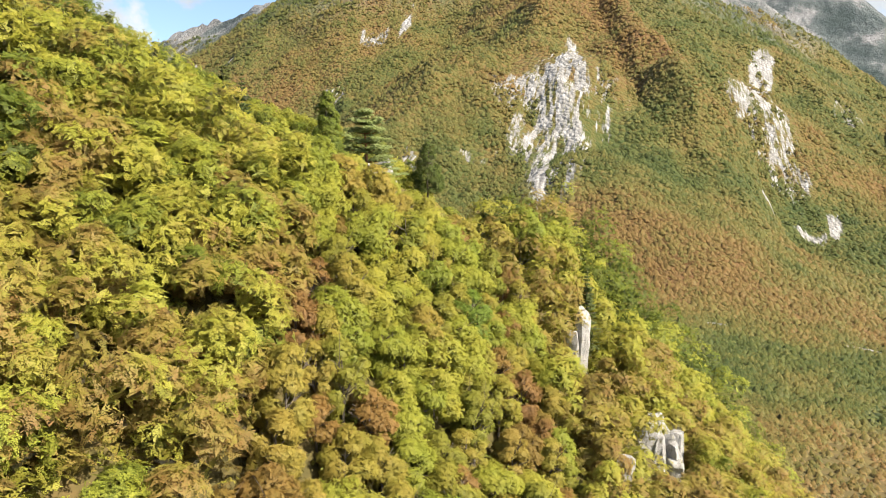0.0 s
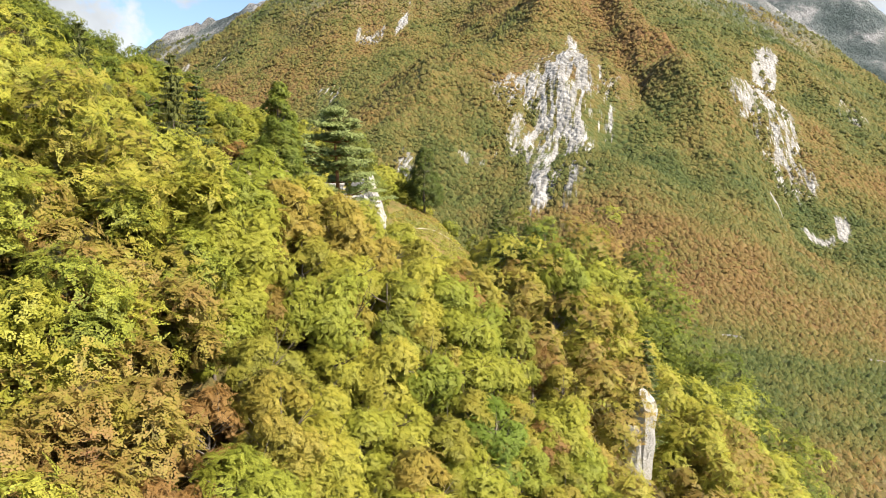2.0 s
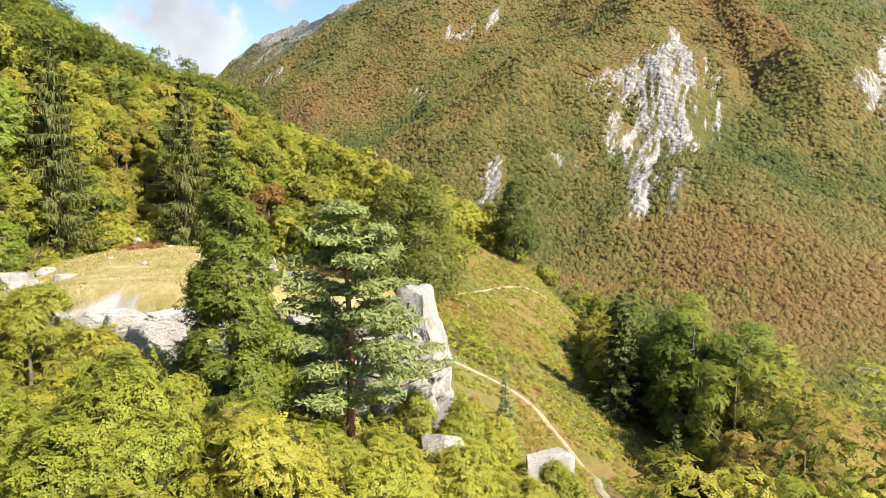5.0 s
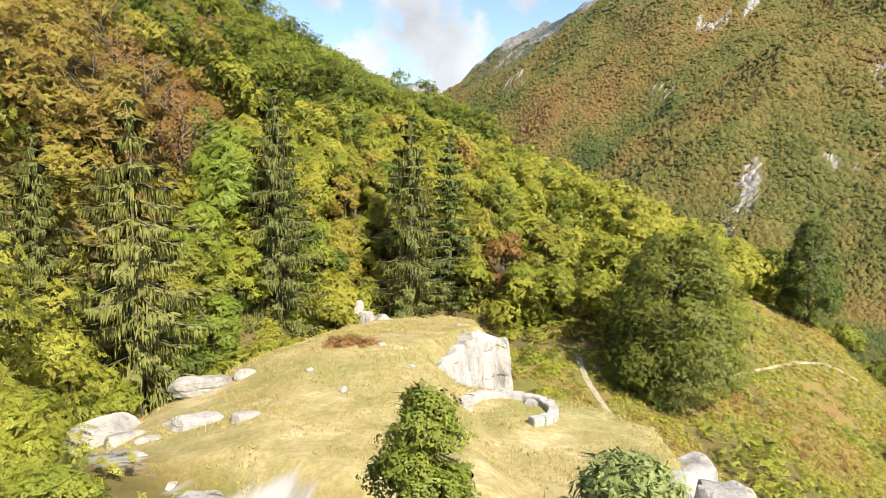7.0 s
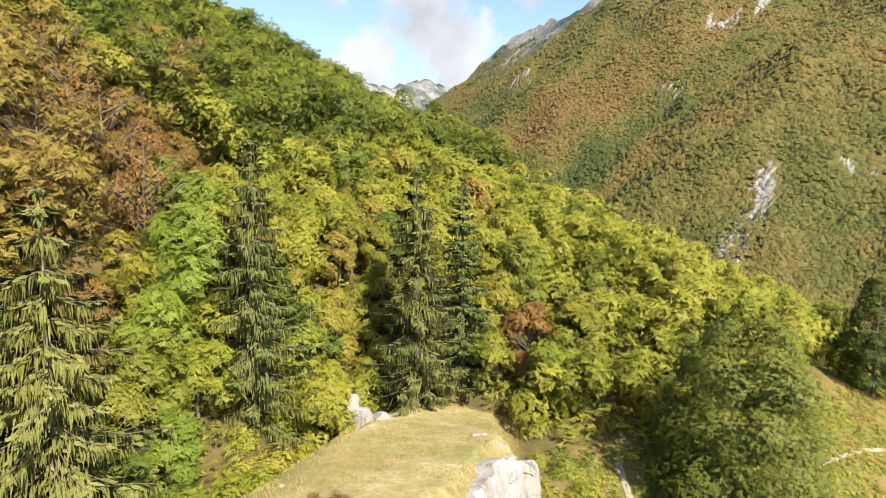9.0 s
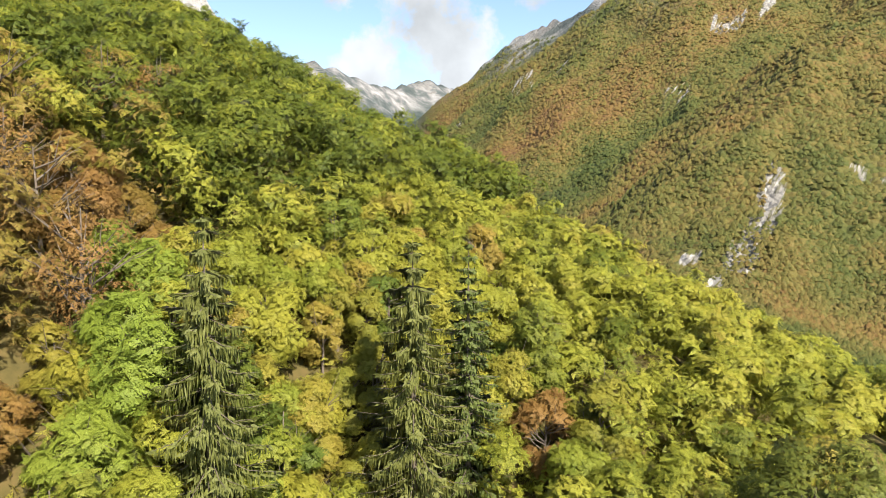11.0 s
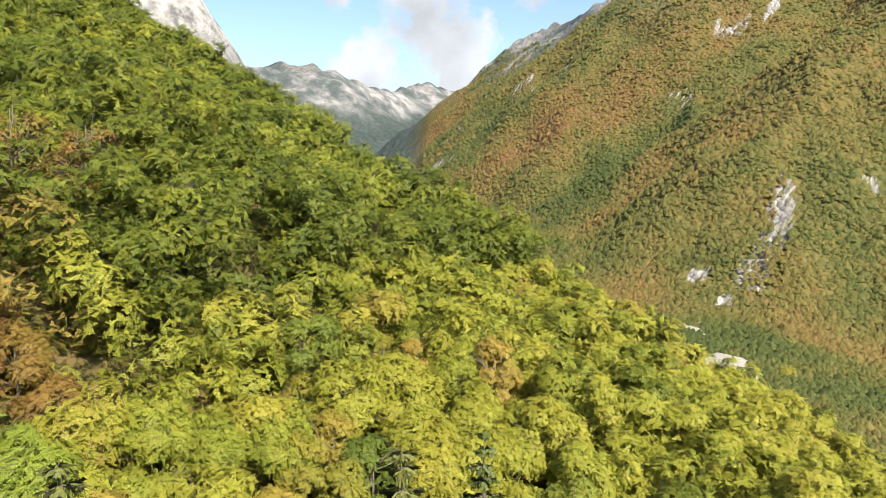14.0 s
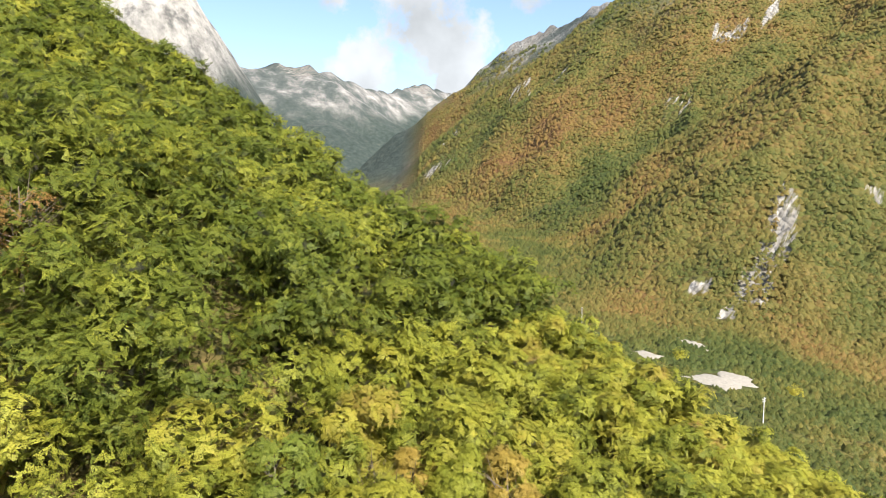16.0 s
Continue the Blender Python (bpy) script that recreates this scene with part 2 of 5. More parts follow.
turf = ramp(nt, noise_node(nt, 0.34, 9, 0.74), ((0.28, (0.15, 0.145, 0.045)), (0.42, (0.25, 0.215, 0.085)), (0.55, (0.34, 0.285, 0.135)), (0.64, (0.44, 0.38, 0.22)), (0.75, (0.27, 0.185, 0.085))))
turf = mix(nt, ramp(nt, noise_node(nt, 0.13, 5, 0.6), ((0.50, (0, 0, 0)), (0.68, (0.6, 0.6, 0.6)))), turf, (0.17, 0.19, 0.05))
lush = ramp(nt, noise_node(nt, 0.16, 8, 0.75), ((0.34, (0.085, 0.105, 0.024)), (0.46, (0.15, 0.145, 0.036)), (0.56, (0.20, 0.145, 0.05)), (0.70, (0.17, 0.095, 0.042))))
turf = mix(nt, attribute(nt, "straw"), lush, turf)
tuft = ramp(nt, noise_node(nt, 3.2, 6, 0.75), ((0.3, (0.45, 0.45, 0.45)), (0.7, (1, 1, 1))))
turf = mix(nt, 0.7, turf, tuft, "MULTIPLY")
soil = mix(nt, meadow_part, soil, turf)
wall = noise_node(nt, 0.035, 8, 0.7, (1, 1, 0.35))
stone = ramp(nt, wall, ((0.3, (0.13, 0.13, 0.125)), (0.46, (0.25, 0.246, 0.235)), (0.6, (0.35, 0.345, 0.33))))
turned = nt.nodes.new("ShaderNodeVectorRotate")
turned.rotation_type = "Z_AXIS"
turned.inputs["Angle"].default_value = radians(41.3)
nt.links.new(nt.nodes.new("ShaderNodeNewGeometry").outputs["Position"], turned.inputs["Vector"])
drawn = nt.nodes.new("ShaderNodeVectorMath")
drawn.operation = "MULTIPLY"
drawn.inputs[1].default_value = (1, 0.12, 0.16)
nt.links.new(turned.outputs[0], drawn.inputs[0])
fall = nt.nodes.new("ShaderNodeTexNoise")
fall.inputs["Scale"].default_value, fall.inputs["Detail"].default_value, fall.inputs["Roughness"].default_value = 0.11, 8, 0.68
nt.links.new(drawn.outputs[0], fall.inputs["Vector"])
ribs = nt.nodes.new("ShaderNodeTexNoise")
ribs.inputs["Scale"].default_value, ribs.inputs["Detail"].default_value, ribs.inputs["Roughness"].default_value = 0.32, 7, 0.7
nt.links.new(drawn.outputs[0], ribs.inputs["Vector"])
stone = mix(nt, ramp(nt, ribs.outputs["Fac"], ((0.44, (0.75, 0.75, 0.75)), (0.56, (0, 0, 0)))), stone, (0.15, 0.145, 0.13))
edge = math_node(nt, "ADD", rock_part, math_node(nt, "MULTIPLY", math_node(nt, "SUBTRACT", fall.outputs["Fac"], 0.5), 2.2))
edge = math_node(nt, "MULTIPLY", math_node(nt, "SUBTRACT", edge, 0.42), 6.0, True)
edge = math_node(nt, "MULTIPLY", edge, math_node(nt, "GREATER_THAN", rock_part, 0.02))
# Grey far limestone with distance haze mixed into its bluish base colour.
hazed_stone = ramp(nt, noise_node(nt, 0.007, 11, 0.68, (1, 1, 0.40)), ((0.36, (0.060, 0.080, 0.078)), (0.475, (0.105, 0.125, 0.125)), (0.545, (0.21, 0.215, 0.215)), (0.66, (0.43, 0.43, 0.425))))
# Far conifer forest, its green turned bluish to paint in distance haze.
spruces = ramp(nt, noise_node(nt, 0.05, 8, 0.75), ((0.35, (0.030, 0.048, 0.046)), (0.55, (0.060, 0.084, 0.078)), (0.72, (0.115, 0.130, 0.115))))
hazed_stone = mix(nt, attribute(nt, "hazed_forest"), hazed_stone, spruces)
chalk = ramp(nt, noise_node(nt, 0.022, 11, 0.74, (1, 1, 0.35)), ((0.38, (0.16, 0.165, 0.165)), (0.47, (0.36, 0.36, 0.35)), (0.60, (0.60, 0.59, 0.575))))
hazed_stone = mix(nt, attribute(nt, "chalk"), hazed_stone, chalk)
soil = mix(nt, attribute(nt, "alpine"), soil, hazed_stone)
nt.links.new(mix(nt, edge, soil, stone), b.inputs["Base Color"])
domes = math_node(nt, "MULTIPLY", math_node(nt, "SUBTRACT", 1.0, math_node(nt, "MULTIPLY", cells.outputs["Distance"], 1.0)), high_part)
leafy = math_node(nt, "MULTIPLY", noise_node(nt, 0.5, 4, 0.7), 0.35)
relief = math_node(nt, "ADD", domes, math_node(nt, "MULTIPLY", leafy, high_part))
crags = math_node(nt, "MULTIPLY", math_node(nt, "MULTIPLY", noise_node(nt, 0.011, 11, 0.72, (1, 1, 0.5)), 14.0), attribute(nt, "alpine"))
bump(nt, b, math_node(nt, "ADD", relief, crags), 1.0, 4.0)

trail_mat, nt, b = material("trail", 1.0)
nt.links.new(ramp(nt, noise_node(nt, 2.5, 8, 0.7), ((0.3, (0.17, 0.145, 0.09)), (0.55, (0.28, 0.25, 0.18)), (0.75, (0.33, 0.30, 0.235)))), b.inputs["Base Color"])
gravel_mat, nt, b = material("gravel", 1.0)
nt.links.new(ramp(nt, noise_node(nt, 0.6, 9, 0.8), ((0.3, (0.17, 0.162, 0.143)), (0.6, (0.275, 0.266, 0.24)))), b.inputs["Base Color"])
grass_mat, nt, b = material("grass_blades", 0.9)
single = nt.nodes.new("ShaderNodeNewGeometry").outputs["Random Per Island"]
zone = noise_node(nt, 0.18, 4)
blade = math_node(nt, "ADD", math_node(nt, "MULTIPLY", single, 0.45), math_node(nt, "MULTIPLY", zone, 0.6))
dry_blade = ramp(nt, blade, ((0.2, (0.13, 0.135, 0.03)), (0.45, (0.25, 0.215, 0.065)), (0.65, (0.36, 0.295, 0.12)), (0.85, (0.26, 0.14, 0.055))))
lush_blade = ramp(nt, blade, ((0.2, (0.09, 0.12, 0.025)), (0.5, (0.17, 0.175, 0.04)), (0.65, (0.24, 0.19, 0.07)), (0.85, (0.19, 0.11, 0.05))))
nt.links.new(mix(nt, attribute(nt, "straw"), lush_blade, dry_blade), b.inputs["Base Color"])
fern_mat = leaf_material("dry_fern", ((0.0, (0.20, 0.12, 0.045)), (0.5, (0.24, 0.13, 0.05)), (1.0, (0.30, 0.19, 0.07))))
wall_stone, nt, b = material("dressed_stone", 0.9)
nt.links.new(ramp(nt, noise_node(nt, 2.2, 8, 0.7), ((0.3, (0.20, 0.195, 0.185)), (0.6, (0.34, 0.33, 0.31)))), b.inputs["Base Color"])
steel, nt, b = material("galvanised_steel", 0.5)
nt.links.new(ramp(nt, noise_node(nt, 3, 4), ((0.3, (0.45, 0.46, 0.47)), (0.7, (0.6, 0.6, 0.6)))), b.inputs["Base Color"])

# ---- the lie of the land ----
def smooth(a, b, v):
    t = np.clip((v - a) / (b - a), 0, 1)
    return t * t * (3 - 2 * t)


def soft_max(a, b, k):
    h = np.clip(0.5 + 0.5 * (a - b) / k, 0, 1)
    return b + (a - b) * h + k * h * (1 - h)


def lattice(ix, iy, seed):
    v = np.sin(ix * 127.1 + iy * 311.7 + seed * 74.7) * 43758.5453
    return v - np.floor(v)


def value_noise(x, y, seed=0):
    ix, iy = np.floor(x), np.floor(y)
    fx, fy = x - ix, y - iy
    fx, fy = fx * fx * (3 - 2 * fx), fy * fy * (3 - 2 * fy)
    a, b = lattice(ix, iy, seed), lattice(ix + 1, iy, seed)
    c, d = lattice(ix, iy + 1, seed), lattice(ix + 1, iy + 1, seed)
    return (a + (b - a) * fx) * (1 - fy) + (c + (d - c) * fx) * fy - 0.5


def fbm(x, y, size, octaves=4, seed=0):
    total, gain = 0.0, 1.0
    for n in range(octaves):
        total = total + gain * value_noise(x / size, y / size, seed + n)
        size, gain = size * 0.5, gain * 0.5
    return total


def ridge(x, y, crest, slope):
    """The height of a mountain ridge whose crest runs through the given places."""
    best = np.full(np.shape(x), -1e4)
    for (ax, ay, az), (bx, by, bz) in zip(crest, crest[1:]):
        dx, dy = bx - ax, by - ay
        t = np.clip(((x - ax) * dx + (y - ay) * dy) / (dx * dx + dy * dy), 0, 1)
        far = np.hypot(x - ax - t * dx, y - ay - t * dy)
        best = np.maximum(best, az + (bz - az) * t - slope * far)
    return best


MASSIF = ((-313, 3029, 40), (-85, 2740, 215), (80, 2517, 437), (238, 2333, 546), (456, 2024, 599), (750, 1700, 780), (1100, 1600, 880))
CLIFF_SPUR = ((1100, 1600, 880), (800, 1010, 470), (560, 810, 305), (450, 771, 250), (329, 682, 160), (244, 617, 105), (195, 525, 15))
EAST_SPUR = ((800, 1010, 470), (690, 670, 275), (655, 600, 232), (622, 500, 112), (585, 424, 36), (545, 372, -8))
FRONT_SPUR = ((560, 810, 300), (430, 500, 85), (330, 330, -35))
MIDDLE_SPUR = ((600, 1850, 640), (460, 1350, 360), (330, 1000, 150), (260, 850, 40))
WHITE_SPUR = ((1100, 1600, 880), (1500, 1430, 700), (1645, 1318, 590), (1666, 1198, 356), (1679, 1120, 243), (1646, 1003, 139), (1600, 893, 60))
# Added ridge, its crest out of view, that casts shade on the gorge.
SHADING_RIDGE = ((1000, 420, 40), (1104, 476, 120), (1250, 580, 190), (1500, 720, 300))
GREY_RANGE = ((2000, 2200, 980), (2490, 1660, 765), (2954, 1794, 761), (3500, 1500, 600))
WHITE_PEAK = ((-1300, 1950, 1150), (-798, 1910, 760), (-691, 2016, 560), (-650, 2054, 425), (-620, 2100, 325), (-590, 2150, 280), (-480, 2240, 175), (-380, 2310, 95), (-266, 2381, 15))
FAR_RANGE = ((-1900, 3300, 800), (-959, 3368, 640), (-697, 3530, 680), (-388, 3796, 545), (-160, 4200, 690), (44, 4407, 655), (600, 4400, 800))


KNOLL = ((-28, 27), (-22, 23), (-14, 19.5), (-4, 16.5), (-1.5, 17.5), (0.8, 21.5), (4.5, 26), (5.5, 32), (1.5, 36.5), (-4.5, 38.2), (-8.6, 39.4), (-8.9, 42), (-7.6, 46), (-5.6, 52), (-3.4, 57), (-3.5, 66), (-8.5, 69.5), (-14.5, 67.5), (-19, 56), (-22, 44), (-28, 36))


def knoll_edge(x, y):
    """Metres inside the rim of the rocky knoll; negative outside."""
    x, y = x + 1.2 * fbm(x, y, 6.0, 3, 31), y + 1.2 * fbm(x, y, 6.0, 3, 37)
    best, inside = np.full(np.shape(x), 1e9), np.zeros(np.shape(x), bool)
    for (ax, ay), (bx, by) in zip(KNOLL, KNOLL[1:] + KNOLL[:1]):
        dx, dy = bx - ax, by - ay
        t = np.clip(((x - ax) * dx + (y - ay) * dy) / (dx * dx + dy * dy), 0, 1)
        best = np.minimum(best, np.hypot(x - ax - t * dx, y - ay - t * dy))
        inside ^= ((ay > y) != (by > y)) & (x < ax + dx * (y - ay) / (dy if dy else 1e-9))
    return np.where(inside, best, -best)


def height(x, y):
    x, y = np.asarray(x, float), np.asarray(y, float)
    s, u = 0.66 * x + 0.75 * y, 0.75 * x - 0.66 * y
    # the wooded hillside, its crest and the slope below it
    hill = 36 - 0.42 * x + 0.2 * (y - 72)
    hill = hill - 0.55 * np.maximum(0, s - 107) ** 1.06
    low = 0.6 * x - 0.8 * y
    hill = hill - 0.5 * np.maximum(0, low - 8)
    hill = hill - 0.25 * np.maximum(0, x - 44)
    hill = hill + 5.0 * np.exp(-(((x - 20) / 15) ** 2 + ((y - 8) / 13) ** 2))
    hill = hill + 5.0 * np.exp(-(((x - 42) / 14) ** 2 + ((y - 84) / 16) ** 2))
    hill = hill + 5.0 * np.exp(-(((x + 42) / 22) ** 2 + ((y - 112) / 26) ** 2))
    hill = hill - 16.0 * np.exp(-(((x + 34) / 9) ** 2 + ((y - 42) / 19) ** 2))
    hill = hill + 3.6 * np.exp(-(((x - 14) / 7) ** 2 + ((y - 2) / 6) ** 2))
    hill = hill + 4.8 * np.exp(-(((x + 6) / 13) ** 2 + ((y - 10) / 8) ** 2))
    hill = hill - 11.0 * np.exp(-(((x + 18) / 16) ** 2 + ((y - 62) / 13) ** 2))
    # the steep wood below the knoll falls away faster towards the south-west
    hill = hill - 0.52 * np.maximum(0, -11 - y) * smooth(16, 2, x)
    hill = hill + 2.8 * np.exp(-(((x + 14) / 8) ** 2 + ((y + 5) / 7) ** 2))
    hill = hill + 4.5 * np.exp(-(((x + 30) / 8) ** 2 + ((y - 61) / 8) ** 2))
    hill = hill + 3.0 * np.exp(-(((x - 14) / 12) ** 2 + ((y - 88) / 12) ** 2))
    hill = hill + 3.0 * np.exp(-(((x + 50) / 14) ** 2 + ((y - 136) / 14) ** 2))
    hill = hill - 2.0 * np.exp(-(((x + 6) / 16) ** 2 + ((y - 128) / 16) ** 2))
    hill = hill - 2.6 * np.exp(-(((x + 4.5) / 4.5) ** 2 + ((y - 45.5) / 6) ** 2))
    hill = hill + 3.0 * smooth(-24, -6, x) * smooth(74, 90, y)
    hill = hill - 3.4 * np.exp(-(((x + 16.5) / 5) ** 2 + ((y - 70.5) / 4) ** 2))
    hill = np.minimum(hill, 190 + 0.05 * hill)
    hill = hill + 2.2 * fbm(x, y, 26, 3, 3)
    e = knoll_edge(x, y)
    top = 35.4 + 0.8 * np.exp(-(((x + 13) / 9) ** 2 + ((y - 40) / 13) ** 2)) - 0.085 * np.maximum(y - 44, 0) - 0.20 * np.maximum(-17 - x, 0)
    top = top - 1.3 * smooth(-10.0, -7.4, x + 0.15 * (y - 40)) * (1 - smooth(42.0, 44.0, y)) - 0.05 * np.maximum(x + 4, 0) + 0.5 * fbm(x, y, 7, 3, 8)
    inside = smooth(-1.6, 1.8, e)
    hill = hill + inside * (top - hill)
    # the valley floor and the mountains round it
    floor = -16 - np.where(u > -148, 0.16, 0.075) * (u + 148)
    floor = np.maximum(floor, -120)
    z = soft_max(hill, floor, 14)
    gully = 26 * np.abs(fbm(x, y, 260, 3, 12)) * 2 - 12
    rough = 27 * fbm(x, y, 110, 4, 17)
    m = ridge(x, y, MASSIF, 0.80)
    west = np.maximum(ridge(x, y, CLIFF_SPUR, 0.72), ridge(x, y, EAST_SPUR, 1.1))
    west = np.maximum(west, ridge(x, y, FRONT_SPUR, 0.55))
    # the spur breaks off along its eastern edge
    beyond = 0.929 * (x - 800) - 0.371 * (y - 1010) + 40 * fbm(x, y, 130, 3, 47)
    west = west - 1.1 * np.maximum(0, beyond) * smooth(-60, 40, west)
    m = np.maximum(m, west)
    m = np.maximum(m, ridge(x, y, MIDDLE_SPUR, 0.70))
    m = np.maximum(m, ridge(x, y, WHITE_SPUR, 0.9))
    m = np.maximum(m, ridge(x, y, SHADING_RIDGE, 1.5))
    far = np.maximum(ridge(x, y, GREY_RANGE, 0.8), ridge(x, y, WHITE_PEAK, 1.6))
    far = np.maximum(far, ridge(x, y, FAR_RANGE, 0.75))
    far = far + 110 * np.abs(fbm(x, y, 420, 5, 40)) + 5
    calm = smooth(330, 620, np.hypot(x, y))
    m = m + (rough - gully) * calm * smooth(-20, 60, m - floor)
    return soft_max(z, np.maximum(m, far), 18)


# ---- where bare rock, meadow and wood lie ----
# place, half length along, half length across, turn in degrees, strength
BARE = (
    (565, 716, 22, 90, 38, 0.70), (480, 640, 60, 110, 36, 0.60), (415, 560, 62, 95, 36, 0.56), (365, 480, 36, 75, 38, 0.54),
    (515, 655, 80, 140, 38, 0.37), (437, 664, 40, 60, 40, 0.46), (530, 610, 26, 90, 40, 0.42), (530, 690, 18, 120, 40, 0.62),
    (1085, 825, 26, 120, 53, 0.8), (965, 735, 60, 90, 53, 0.52), (935, 680, 44, 120, 53, 0.5), (878, 605, 40, 70, 53, 0.46), (1180, 720, 30, 60, 55, 0.5),
    (316, 233, 9, 7, 0, 0.9), (390, 184, 16, 9, 30, 0.8), (464, 1220, 40, 30, 20, 0.5), (541, 1228, 14, 60, 40, 0.6),
    (342, 1093, 26, 34, 30, 0.4), (207, 1395, 26, 40, 20, 0.5), (250, 571, 12, 34, 30, 0.55), (820, 515, 40, 12, 40, 0.7), (640, 452, 8, 20, 40, 0.8), (860, 520, 12, 30, 40, 0.6),
    (226, 532, 15, 58, 36, 0.66), (198, 498, 16, 28, 36, 0.68), (172, 478, 8, 14, 36, 0.7), (168, 508, 14, 14, 0, 0.55), (145, 1463, 30, 40, 10, 0.5), (330, 560, 30, 20, 0, 0.42),
    (8, 1496, 60, 50, 0, 0.45), (-20, 1360, 40, 30, 0, 0.42), (290, 2240, 120, 100, 30, 0.5), (690, 625, 14, 20, 0, 0.5),
    (-850, 2000, 200, 150, 0, 0.9), (-720, 1570, 120, 70, -15, 0.85), (-590, 1600, 60, 50, -20, 0.75), (-860, 1560, 110, 110, 0, 0.9), (-540, 1640, 40, 60, -20, 0.55), (-700, 2060, 60, 110, -20, 0.7), (-720, 3500, 150, 150, 0, 0.55), (-180, 4130, 150, 130, 0, 0.5), (-560, 2900, 40, 110, -30, 0.5),
    (24, -16, 5, 3.5, 20, 0.9),
)


def rock_share(x, y):
    best = np.zeros(np.shape(x))
    for px, py, a, c, turn, strength in BARE:
        co, si = math.cos(radians(turn)), math.sin(radians(turn))
        dx, dy = x - px, y - py
        r = np.hypot((dx * co - dy * si) / a, (dx * si + dy * co) / c)
        best = np.maximum(best, strength * (1 - smooth(0.55, 1.15, r)))
    return best


def off_line(x, y, line):
    best = np.full(np.shape(x), 1e9)
    for (ax, ay), (bx, by) in zip(line, line[1:]):
        dx, dy = bx - ax, by - ay
        t = np.clip(((x - ax) * dx + (y - ay) * dy) / (dx * dx + dy * dy), 0, 1)
        best = np.minimum(best, np.hypot(x - ax - t * dx, y - ay - t * dy))
    return best


DAMP_GULLY = ((470, 1110), (373, 1064), (282, 1027), (200, 1000), (120, 900), (86, 830))


def autumn(x, y):
    """0 for woods still green, 1 for rust-coloured ones, on the far slopes."""
    t = 0.53 + 0.66 * fbm(x, y, 170, 4, 23) + 0.36 * fbm(x, y, 40, 2, 25) - 0.34 * (1 - smooth(25, 90, off_line(x, y, DAMP_GULLY) + 60 * fbm(x, y, 60, 2, 9)))
    s = 0.66 * x + 0.75 * y
    t = t - 0.20 * np.exp(-(((x - 330) / 130) ** 2 + ((y - 470) / 90) ** 2)) - 0.16 * np.exp(-(((x - 340) / 110) ** 2 + ((y - 620) / 110) ** 2))
    return np.clip(t - 0.26 * smooth(470, 380, s) * smooth(120, 200, s) * smooth(300, 200, x) * smooth(160, 260, y) - 0.10 * smooth(1100, 1700, np.hypot(x, y)), 0, 1)


def crest_share(x, y):
    """1 on the rocky grey crest that runs down the massif's western end."""
    return smooth(170, 50, off_line(x, y, [p[:2] for p in MASSIF[:5]]) + 190 * fbm(x, y, 120, 4, 53))


def streaks(x, y):
    """Noise drawn out down the mountain's fall line."""
    return fbm((0.75 * x - 0.66 * y), (0.66 * x + 0.75 * y) * 0.16, 20, 4, 83)


TRAIL = ((12.0, 10.0), (13.9, 14.7), (17.4, 20.5), (19.6, 26.0), (20.6, 31.5), (20.2, 36.5), (17.0, 40.5), (12.0, 43.0), (7.6, 45.0), (5.6, 50.0), (5.4, 58.0), (5.8, 63.0))
FAR_TRAIL = ((21.5, 66.5), (26.0, 70.0), (29.5, 73.3), (34.0, 75.8), (40.0, 77.0), (46.0, 76.8), (53, 75))


MEADOW_LINE = ((14, 12), (21, 26), (28, 40), (32, 56), (38, 72), (42, 84), (50, 88))
TURF_SLOPE = ((10, 22), (13, 34), (6, 43), (3, 52), (4, 58), (16, 60))


def meadow_share(x, y):
    open_land = 1 - smooth(7.0, 11.0, off_line(x, y, MEADOW_LINE) + 4 * fbm(x, y, 9, 2, 55))
    open_land = np.maximum(open_land, 1 - smooth(6.0, 9.0, off_line(x, y, TURF_SLOPE) + 4 * fbm(x, y, 9, 2, 58)))
    return np.maximum(open_land, smooth(-1.2, 0.2, knoll_edge(x, y)))


def mesh_quads(name, verts, quads):
    """A mesh from two arrays; all its faces have as many corners as quads has columns."""
    me = bpy.data.meshes.new(name)
    verts, quads = np.asarray(verts, np.float32).reshape(-1, 3), np.asarray(quads, np.int32)
    quads = quads.reshape(-1, quads.shape[-1])
    sides = quads.shape[1]
    me.vertices.add(len(verts))
    me.vertices.foreach_set("co", verts.ravel())
    me.loops.add(quads.size)
    me.loops.foreach_set("vertex_index", quads.ravel())
    me.polygons.add(len(quads))
    me.polygons.foreach_set("loop_start", np.arange(0, quads.size, sides, dtype=np.int32))
    me.polygons.foreach_set("loop_total", np.full(len(quads), sides, np.int32))
    me.update(calc_edges=True)
    return me


def put_attribute(me, name, values):
    me.attributes.new(name, "FLOAT", "POINT").data.foreach_set("value", np.asarray(values, np.float32).ravel())


# ---- ground: one sheet, fine near the knoll and coarser outwards ----
front, back = np.linspace(-46, 76, 420), np.linspace(76, 314, 64)[1:-1]
around = np.radians(np.r_[front, back])
reach = np.r_[np.arange(0.8, 150, 0.95), 150 * 1.018 ** np.arange(1, 192)]
aa, rr = np.meshgrid(around, reach)
gx, gy = -8 + rr * np.sin(aa), 20 + rr * np.cos(aa)
gz = height(gx, gy)
count = len(around)
ring = np.arange(len(reach) - 1)[:, None] * count
step = np.arange(count)[None]
ground_quads = np.stack([ring + step, ring + (step + 1) % count, ring + count + (step + 1) % count, ring + count + step], -1)
crag = rock_share(gx, gy) * smooth(250, 400, rr) * smooth(0, 20, gz)
gz = gz + crag * (12 * fbm(gx + 0.6 * gz, gy - 0.6 * gz, 34, 4, 61) + 16 * streaks(gx, gy))
ground_mesh = mesh_quads("ground", np.stack([gx, gy, gz], -1), ground_quads[..., ::-1])
